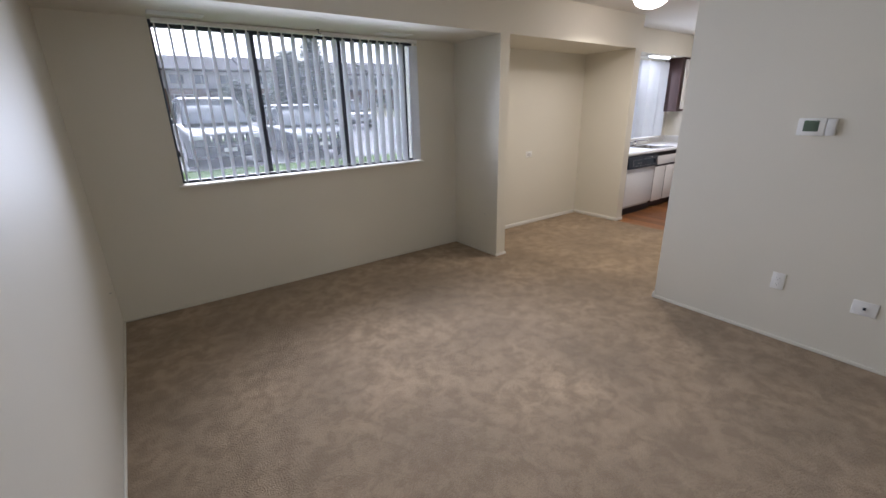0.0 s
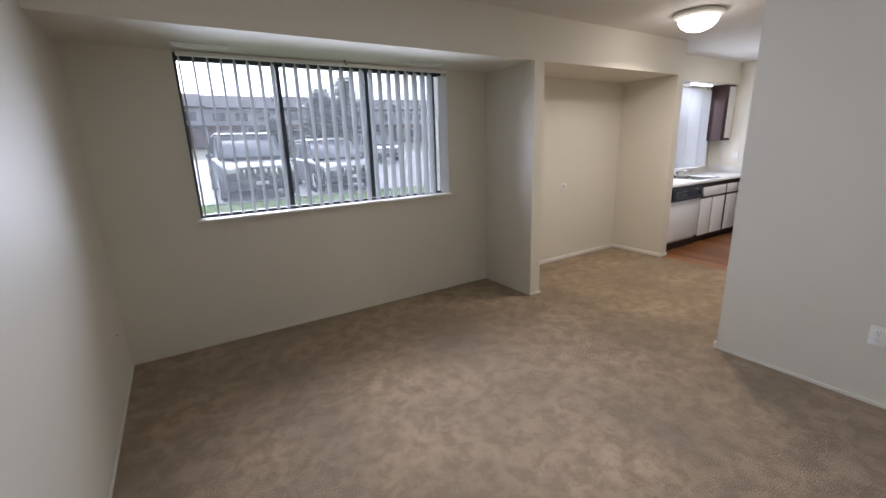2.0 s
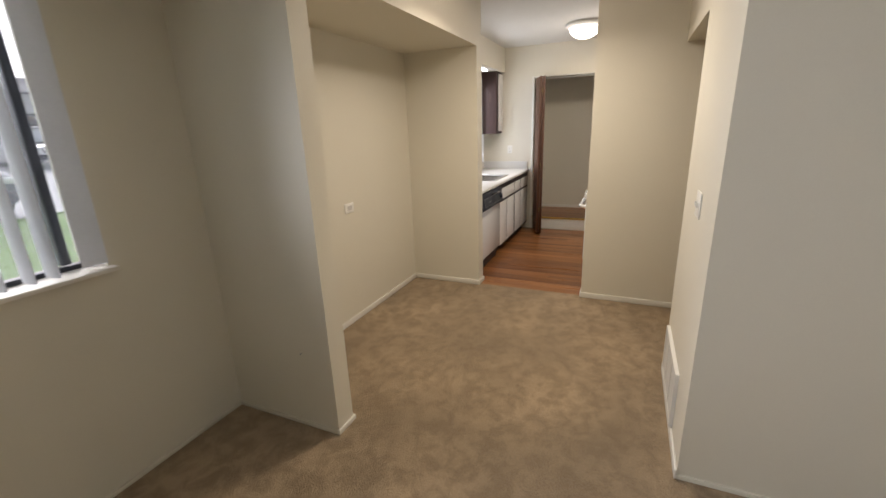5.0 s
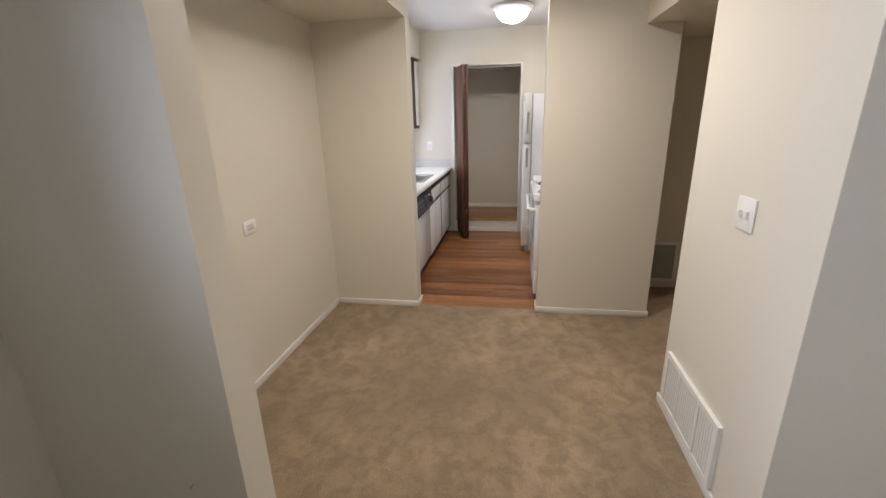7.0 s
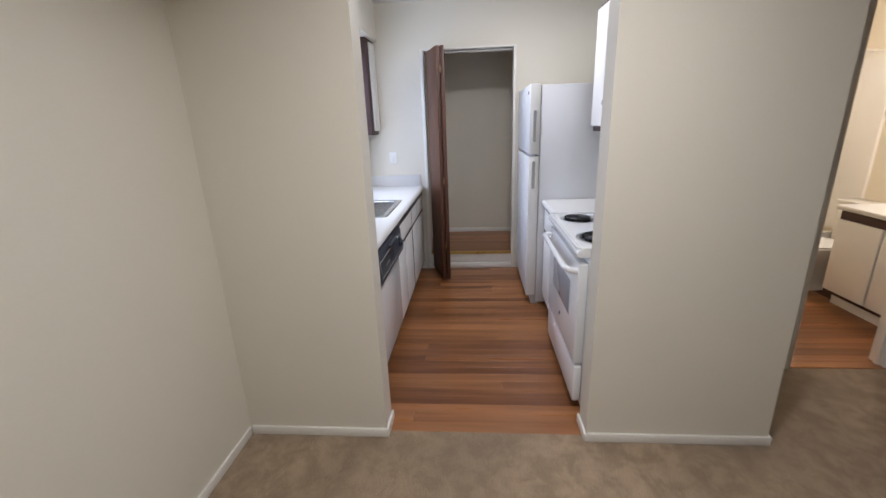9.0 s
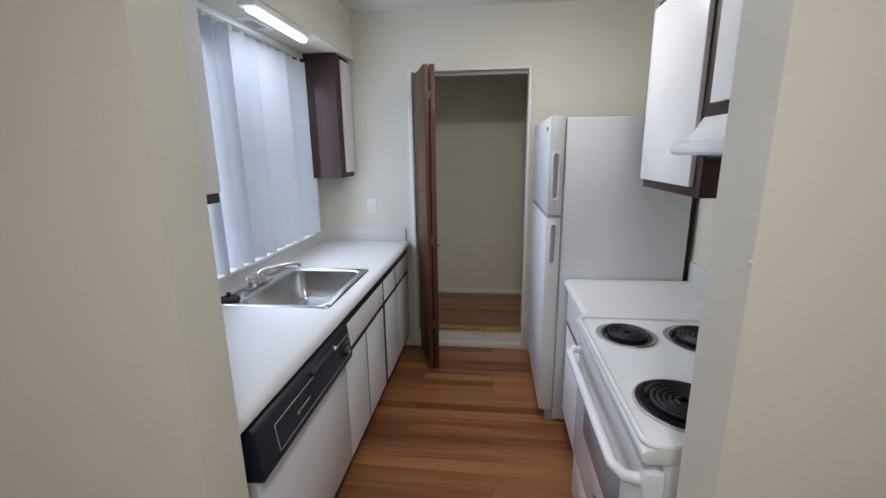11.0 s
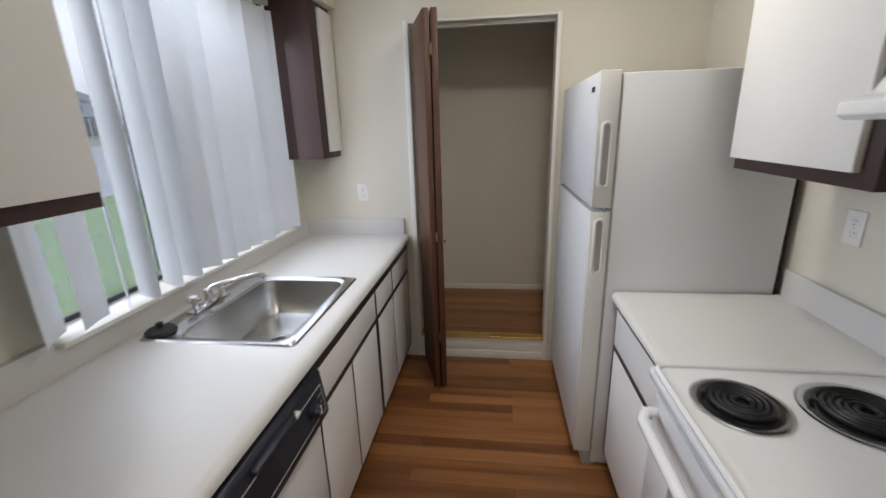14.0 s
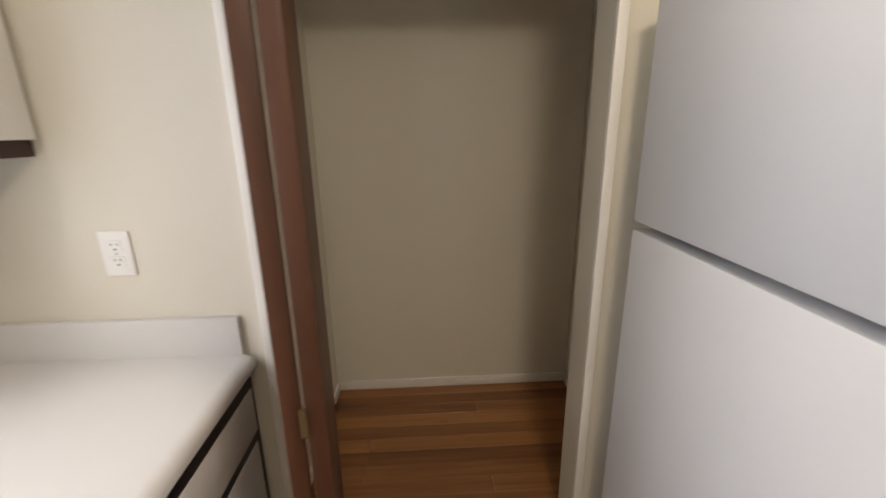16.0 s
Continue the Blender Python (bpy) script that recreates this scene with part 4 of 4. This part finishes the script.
part("lid", lathe(bmesh.new(), [(0.188, 0.4055), (0.192, 0.415), (0.17, 0.425), (0, 0.43)], (tx, ty, 0), 28, 1.0, 1.32), PLASTIC, to)
tk = part("tank", B(tx - 0.21, tx + 0.21, -0.85, -0.66, 0.36, 0.72, bev=0.02), PORCELAIN, to)
part("tank_lid", B(tx - 0.22, tx + 0.22, -0.853, -0.645, 0.72, 0.755, bev=0.01), PORCELAIN, tk)
part("flush_lever", B(tx - 0.2, tx - 0.13, -0.66, -0.64, 0.65, 0.665, bev=0.003), CHROME, tk)
va = thing("vanity", (6.7, -0.55, 0), "white bathroom vanity cabinet with dark brown edges", "vanity")
part("body", boxes((6.1, 6.98, -0.878, -0.27, 0.09, 0.77), (6.12, 6.94, -0.878, -0.33, 0.0, 0.09)), BROWN, va)
part("door", B(6.60, 6.97, -0.27, -0.252, 0.12, 0.70, bev=0.002), WHITE, va)
part("door", B(6.20, 6.585, -0.27, -0.252, 0.12, 0.70, bev=0.002), WHITE, va)
part("side_panel", B(6.98, 6.988, -0.86, -0.272, 0.09, 0.76), WHITE, va)
part("kick_board", B(6.12, 6.94, -0.33, -0.315, 0.0, 0.085), TRIM, va)
part("counter", B(6.08, 7.005, -0.878, -0.235, 0.772, 0.81, bev=0.012), COUNTER, va)
tub = thing("bathtub", (7.95, 0.1, 0), "white bathtub with a light wall surround", "bathtub")
part("apron", boxes((7.6, 7.66, -0.878, 1.09, 0, 0.42), (8.22, 8.278, -0.878, 1.09, 0, 0.42), (7.66, 8.22, -0.878, 1.09, 0, 0.1), bev=0.01), PORCELAIN, tub)
for row in ((8.262, 8.279, -0.86, 1.09, 0.42, 2.0), (7.55, 8.262, -0.878, -0.862, 0.42, 2.0), (7.52, 7.55, -0.878, -0.855, 0.0, 2.0)):
    part("surround_panel", B(*row), PORCELAIN, tub, "pale glossy wall panel")
rod = thing("towel_bar", (7.2, -0.85, 1.55), "slim metal towel bar on the bathroom wall", "towel bar")
part("bar", cyl(bmesh.new(), (6.95, -0.82, 1.55), (7.42, -0.82, 1.55), 0.008), CHROME, rod)
part("bracket", B(6.93, 6.96, -0.878, -0.81, 1.535, 1.565, bev=0.003), CHROME, rod)
part("bracket", B(7.41, 7.44, -0.878, -0.81, 1.535, 1.565, bev=0.003), CHROME, rod)
rod = thing("shower_rod", (7.6, 0.1, 1.98), "chrome shower curtain rod", "rod")
part("bar", cyl(bmesh.new(), (7.6, -0.876, 1.98), (7.6, 1.09, 1.98), 0.012), CHROME, rod)
part("flange", cyl(bmesh.new(), (7.6, -0.878, 1.98), (7.6, -0.86, 1.98), 0.03), CHROME, rod)


# ---- nails and hooks left in the walls ----
def nail(name, p, d, r, label, material=GREY):
    """p: on the surface, d: outwards, about as long as the nail stands proud."""
    p, d = Vector(p), Vector(d)
    bm = cyl(bmesh.new(), p - d * 0.2, p + d * 0.85, r * 0.5, seg=8)
    cyl(bm, p + d * 0.8, p + d, r, r * 0.8, 10)
    solid(name, bm, material, label, "nail")


nail("nail", (2.98, 3.25, 0.45), (-0.014, 0, 0), 0.005, "small grey nail stuck in the wall")
nail("nail", (-0.392, 3.40, 0.40), (0.014, 0, 0), 0.005, "small grey nail stuck in the wall")
nail("wall_screw", (5.30, 2.068, 1.435), (0, 0.005, 0), 0.005, "small painted screw head on the wall end", WALL)
nail("wall_screw", (3.05, 3.065, 1.556), (0, -0.0015, 0), 0.003, "small painted screw head on the wall end", WALL)
hook = bmesh.new()
cyl(hook, (1.44, 3.70, ST - 0.006), (1.44, 3.70, ST), 0.012, seg=12)
tube(hook, [(1.44, 3.70, ST - 0.004), (1.44, 3.70, ST - 0.018), (1.445, 3.70, ST - 0.03), (1.456, 3.70, ST - 0.034), (1.466, 3.70, ST - 0.026)], 0.003, 8)
solid("ceiling_hook", hook, DARKMETAL, "small dark hook screwed under the window soffit", "hook")


# ---- outdoors ----
GROUND = [(4.02, 0.10), (11.6, 0.24), (11.8, 0.13), (36, 0.85), (42, 1.10), (55, 1.75), (90, 2.4), (900, 9.0)]


def ground_z(y):
    for (y0, z0), (y1, z1) in zip(GROUND, GROUND[1:]):
        if y <= y1:
            return z0 + (z1 - z0) * (y - y0) / (y1 - y0)
    return GROUND[-1][1]


def sheet(bm, x0, x1, ys, lift):
    cols = [x0 + (x1 - x0) * k / 12 for k in range(13)]
    rows = [[bm.verts.new((x, y, ground_z(y) + lift)) for x in cols] for y in ys]
    for a, b in zip(rows, rows[1:]):
        for k in range(12):
            bm.faces.new((a[k], a[k + 1], b[k + 1], b[k]))
    return bm


solid("ground", sheet(bmesh.new(), -900, 900, [y for y, z in GROUND], 0.0), DRYLAWN, "dull yellow-green ground", "ground", kind="structure")
solid("lawn", sheet(bmesh.new(), -40, 60, (4.03, 6.5, 9, 11.58), 0.008), LAWN, "short green lawn outside the window", "lawn", kind="structure")
solid("road", sheet(bmesh.new(), -60, 80, (11.8, 20, 28, 35.9), 0.02), ASPHALT, "wet grey parking lot", "road", kind="structure")
solid("kerb", B(-40, 60, 11.59, 11.77, 0.1, 0.27, bev=0.015), CONCRETE, "pale concrete kerb", "kerb", kind="structure")
rng = random.Random(4)
verts, faces = [], []
for i in range(26000):
    x, y = rng.uniform(-4, 16), 11.55 - 7.0 * rng.random() ** 1.6
    z, a, h, w = ground_z(y) + 0.006, rng.uniform(0, math.tau), rng.uniform(0.02, 0.05), rng.uniform(0.003, 0.007)
    dx, dy = math.cos(a) * w, math.sin(a) * w
    n = len(verts)
    verts += [(x - dx, y - dy, z), (x + dx, y + dy, z), (x + rng.uniform(-0.03, 0.03), y + rng.uniform(-0.03, 0.03), z + h)]
    faces.append((n, n + 1, n + 2))
me = bpy.data.meshes.new("grass_blades")
me.from_pydata(verts, [], faces)
me.materials.append(GRASS)
tagged(new("grass_blades", me), "short green grass blades on the lawn", "grass", kind="stuff")


def car(x, y, z, w, length, height, paint, glass, label):
    """A parked car facing -y, its front bumper at y, its middle at x; built round its own origin."""
    c = thing("car", (x, y, z), label, "car", "parked cars")
    hw = w / 2

    def section(yy, half, z0, z1, r=0.10):
        pts = rounded(-half, half, z0, z1, min(r, (z1 - z0) / 2.2), 3)
        return [(x + px, y + yy, z + pz) for px, pz in pts]
    belt, hood = height * 0.60, height * 0.56
    bm = bmesh.new()
    rows = [section(0.0, hw * 0.80, 0.32, hood * 0.72), section(0.06, hw * 0.92, 0.26, hood * 0.86), section(0.35, hw * 0.98, 0.24, hood * 0.96), section(1.1, hw, 0.22, hood),
            section(1.5, hw, 0.22, belt), section(length - 0.8, hw, 0.24, belt + 0.03), section(length - 0.15, hw * 0.96, 0.3, belt), section(length, hw * 0.86, 0.36, belt * 0.9)]
    loft(bm, rows)
    bm.faces.new([v for v in bm.verts[:len(rows[0])]][::-1])
    part("body", bm, paint, c)
    bm = bmesh.new()
    loft(bm, [section(1.2, hw * 0.88, belt - 0.05, belt + 0.02, 0.02), section(1.95, hw * 0.80, belt - 0.05, height - 0.08, 0.12), section(2.4, hw * 0.79, belt - 0.05, height - 0.04, 0.12),
              section(length - 0.75, hw * 0.78, belt - 0.05, height - 0.06, 0.12), section(length - 0.25, hw * 0.86, belt - 0.05, belt + 0.1, 0.04)])
    part("windows", bm, glass, c, "glass lightened in colour for the sky's reflection")
    bm = bmesh.new()
    loft(bm, [section(1.9, hw * 0.78, height - 0.11, height - 0.055, 0.02), section(2.4, hw * 0.80, height - 0.10, height, 0.04), section(length - 0.8, hw * 0.79, height - 0.11, height - 0.02, 0.04),
              section(length - 0.6, hw * 0.76, height - 0.14, height - 0.09, 0.02)])
    part("roof", bm, paint, c)
    for s in (-1, 1):
        bm = bmesh.new()
        for p0, p1 in (((1.22, hw * 0.87, belt), (1.93, hw * 0.80, height - 0.08)), ((2.75, hw * 0.90, belt), (2.7, hw * 0.80, height - 0.06)), ((length - 0.3, hw * 0.87, belt), (length - 0.76, hw * 0.79, height - 0.08))):
            cyl(bm, (x + s * p0[1], y + p0[0], z + p0[2]), (x + s * p1[1], y + p1[0], z + p1[2]), 0.035, 0.03, 8)
        part("pillar", bm, paint, c)
        part("mirror", B(*sorted((x + s * hw, x + s * (hw + 0.17))), y + 1.42, y + 1.55, z + belt + 0.02, z + belt + 0.16, bev=0.03), paint, c)
        part("headlight", B(*sorted((x + s * hw * 0.52, x + s * hw * 0.93)), y + 0.0, y + 0.22, z + hood * 0.70, z + hood * 0.84, bev=0.03), HEADLIGHT, c, "clear headlight")
    gr = part("grille", B(x - hw * 0.5, x + hw * 0.5, y - 0.012, y + 0.1, z + hood * 0.62, z + hood * 0.84, bev=0.01), BLACK, c, "dark grille")
    for k in range(7):
        gx = x - hw * 0.42 + k * hw * 0.14
        part("grille_bar", B(gx - 0.02, gx + 0.02, y - 0.02, y + 0.0, z + hood * 0.65, z + hood * 0.82, bev=0.004), CHROME, gr)
    part("bumper", B(x - hw * 0.9, x + hw * 0.9, y - 0.05, y + 0.3, z + 0.3, z + hood * 0.56, bev=0.05), BLACK, c, "dark plastic bumper")
    part("number_plate", B(x - 0.16, x + 0.16, y - 0.06, y - 0.048, z + 0.42, z + 0.52), PLASTIC, c)
    for wy in (0.85, length - 0.95):
        for s in (-1, 1):
            wx = x + s * (hw - 0.11)
            wh = part("wheel", cyl(bmesh.new(), (wx - 0.115, y + wy, z + 0.36), (wx + 0.115, y + wy, z + 0.36), 0.36, seg=28), RUBBER, c, "black tyre")
            part("rim", cyl(bmesh.new(), (wx + s * 0.11, y + wy, z + 0.36), (wx + s * 0.125, y + wy, z + 0.36), 0.24, 0.21, 20), STEEL, wh, "silver rim")
    return c


car(2.05, 12.35, ground_z(13.2) + 0.02, 1.95, 4.8, 1.85, CARGREY, CARGLASS, "dark grey SUV parked facing the lawn")
car(4.62, 12.3, ground_z(13.2) + 0.02, 1.88, 4.5, 1.62, CARBLUE, CARGLASS, "dark blue-grey crossover parked facing the lawn")
car(11.3, 23.5, ground_z(24.5) + 0.02, 1.9, 4.7, 1.7, CARWHITE, CARGLASS, "white SUV parked across the lot")
car(-9.5, 24, ground_z(25) + 0.02, 1.85, 4.5, 1.5, CARWHITE, CARGLASS, "white car parked far across the lot")


def townhouse(label):
    h = thing("townhouse", (0, 60, 1.6), label, "house", "row of townhouses")
    z, y = 1.6, 56.0
    part("brick_wall", B(-4, 4, y, y + 8, z, z + 2.7), BRICK, h, "brown brick ground floor")
    part("siding_wall", B(-4.0, 4.0, y - 0.3, y + 8, z + 2.7, z + 4.6), SIDING, h, "white siding upper floor")
    part("roof", prism(bmesh.new(), [(y - 0.9, z + 4.5), (y - 0.9, z + 4.7), (y + 4, z + 6.5), (y + 8.6, z + 4.7), (y + 8.6, z + 4.5)], "x", -4.02, 4.02), ROOF, h, "dark shingle roof")
    for x in (-2.6, -0.2, 2.4):
        w = part("window", B(x - 0.75, x + 0.75, y - 0.36, y - 0.3, z + 3.1, z + 4.2), TRIM, h)
        part("pane", B(x - 0.66, x - 0.03, y - 0.375, y - 0.36, z + 3.18, z + 4.12), CARGLASS, w)
        part("pane", B(x + 0.03, x + 0.66, y - 0.375, y - 0.36, z + 3.18, z + 4.12), CARGLASS, w)
    w = part("window", B(-3.2, -1.2, y - 0.06, y, z + 0.7, z + 2.1), TRIM, h)
    part("pane", B(-3.1, -1.3, y - 0.075, y - 0.06, z + 0.8, z + 2.0), DARKHOLE, w)
    part("door", B(0.6, 1.6, y - 0.08, y, z, z + 2.1), BROWN, h, "dark front door")
    part("porch_roof", B(0.0, 3.9, y - 1.4, y, z + 2.45, z + 2.62), ROOF, h)
    for px in (0.1, 3.8):
        part("porch_post", B(px - 0.08, px + 0.08, y - 1.35, y - 1.2, z, z + 2.45), SIDING, h)
    return h


first = townhouse("white and brown two-storey townhouse with dark roof")
for k in range(-6, 8):
    if k:
        copy_thing(first, pose(8.04 * k, 60 + (1.2 if k % 2 else 0), 1.6))


def bare_tree(x, y, height, seed, label):
    r = random.Random(seed)
    t = thing("bare_tree", (x, y, ground_z(y)), label, "tree")
    trunk, twigs = bmesh.new(), bmesh.new()

    def grow(p, d, length, rad, level):
        q = p + d * length
        cyl(trunk if level < 2 else twigs, p, q, rad, rad * 0.68, 7 if level < 2 else 4)
        if level > 4:
            return
        for k in range(3 if level else 4):
            nd = (d + Vector((r.uniform(-0.75, 0.75), r.uniform(-0.75, 0.75), r.uniform(-0.1, 0.5)))).normalized()
            grow(q - d * length * r.uniform(0, 0.35), nd, length * r.uniform(0.58, 0.8), rad * 0.6, level + 1)
    grow(Vector((x, y, ground_z(y))), Vector((0.03, 0, 1)), height * 0.32, 0.13, 0)
    part("trunk", trunk, BARK, t)
    part("crown", twigs, BARK, t, "thin leafless twigs")


bare_tree(-3.4, 37.5, 9.5, 3, "tall leafless tree across the parking lot")


def conifer(x, y, height, spread, seed, label):
    r = random.Random(seed)
    z0 = ground_z(y)
    t = thing("evergreen_tree", (x, y, z0), label, "tree", "evergreens")
    trunk = cyl(bmesh.new(), (x, y, z0), (x, y, z0 + height * 0.95), 0.16, 0.03, 9)
    vs, fs = [], []
    for k in range(46):
        f = (k + r.random()) / 46
        a, zz = k * 2.4 + r.uniform(-0.4, 0.4), z0 + height * (0.12 + 0.86 * f)
        reach = spread * (1 - f) ** 0.7 * r.uniform(0.6, 1.15) + 0.15
        tip = Vector((x + reach * math.cos(a), y + reach * math.sin(a), zz + 0.25 * reach))
        root = Vector((x, y, zz))
        cyl(trunk, root, tip, 0.035, 0.008, 5)
        for j in range(170):
            g = r.random() ** 0.6
            p = root.lerp(tip, g) + Vector((r.gauss(0, 0.24), r.gauss(0, 0.24), r.gauss(0, 0.2)))
            b = r.uniform(0, math.tau)
            u = Vector((math.cos(b), math.sin(b), r.uniform(-0.3, 0.5))) * r.uniform(0.14, 0.30)
            v = Vector((-math.sin(b), math.cos(b), r.uniform(-0.5, 0.5))) * 0.06
            n = len(vs)
            vs += [p - v, p + v, p + u]
            fs.append((n, n + 1, n + 2))
    part("trunk", trunk, BARK, t)
    me = bpy.data.meshes.new("crown")
    me.from_pydata([v - Vector((x, y, z0)) for v in vs], [], fs)
    me.materials.append(NEEDLE)
    ob = new("crown", me)
    ob.parent = t


conifer(9.6, 31.0, 4.6, 2.0, 1, "dark evergreen tree with an uneven crown")
conifer(11.6, 31.5, 5.6, 1.9, 2, "tall dark evergreen tree with an uneven crown")
conifer(6.6, 33.0, 2.6, 1.4, 5, "low dark evergreen shrub by the lot")

# ---- floor strips ----
plank_meshes = {}
floor_kitchen = bpy.data.objects["floor_kitchen"]


def plank(x0, x1, y0, y1, z):
    key = (round(x1 - x0, 3), round(y1 - y0, 3))
    if key not in plank_meshes:
        w, h = key
        bm = bmesh.new()
        g, c = 0.0005, 0.0007
        lo = [(g, g, -0.006), (w - g, g, -0.006), (w - g, h - g, -0.006), (g, h - g, -0.006)]
        mid = [(px, py, -c) for px, py, pz in lo]
        hi = [(g + c, g + c, 0), (w - g - c, g + c, 0), (w - g - c, h - g - c, 0), (g + c, h - g - c, 0)]
        loft(bm, [lo, mid, hi])
        plank_meshes[key] = mesh_of("plank", bm, WOOD, False)
    ob = new("plank", plank_meshes[key])
    ob.parent = floor_kitchen
    ob.location = (x0, y0, z)


def strips(x0, x1, y0, y1, z, width=0.074):
    r = random.Random(int(x0 * 100))
    n = round((x1 - x0) / width)
    w = (x1 - x0) / n
    for i in range(n):
        y = y0
        first_len = r.choice((0.5, 1.0, 1.4, 1.9, 2.4))
        while y < y1 - 0.001:
            end = min(y + first_len, y1)
            if y1 - end < 0.12:
                end = y1
            plank(x0 + i * w, x0 + (i + 1) * w, y, end, z)
            y, first_len = end, 2.4


strips(5.335, 7.858, 1.95, 3.35, 0.0)
strips(7.914, 8.76, 1.93, 3.14, 0.176)
strips(5.965, 7.6, -0.36, 1.10, 0.0)
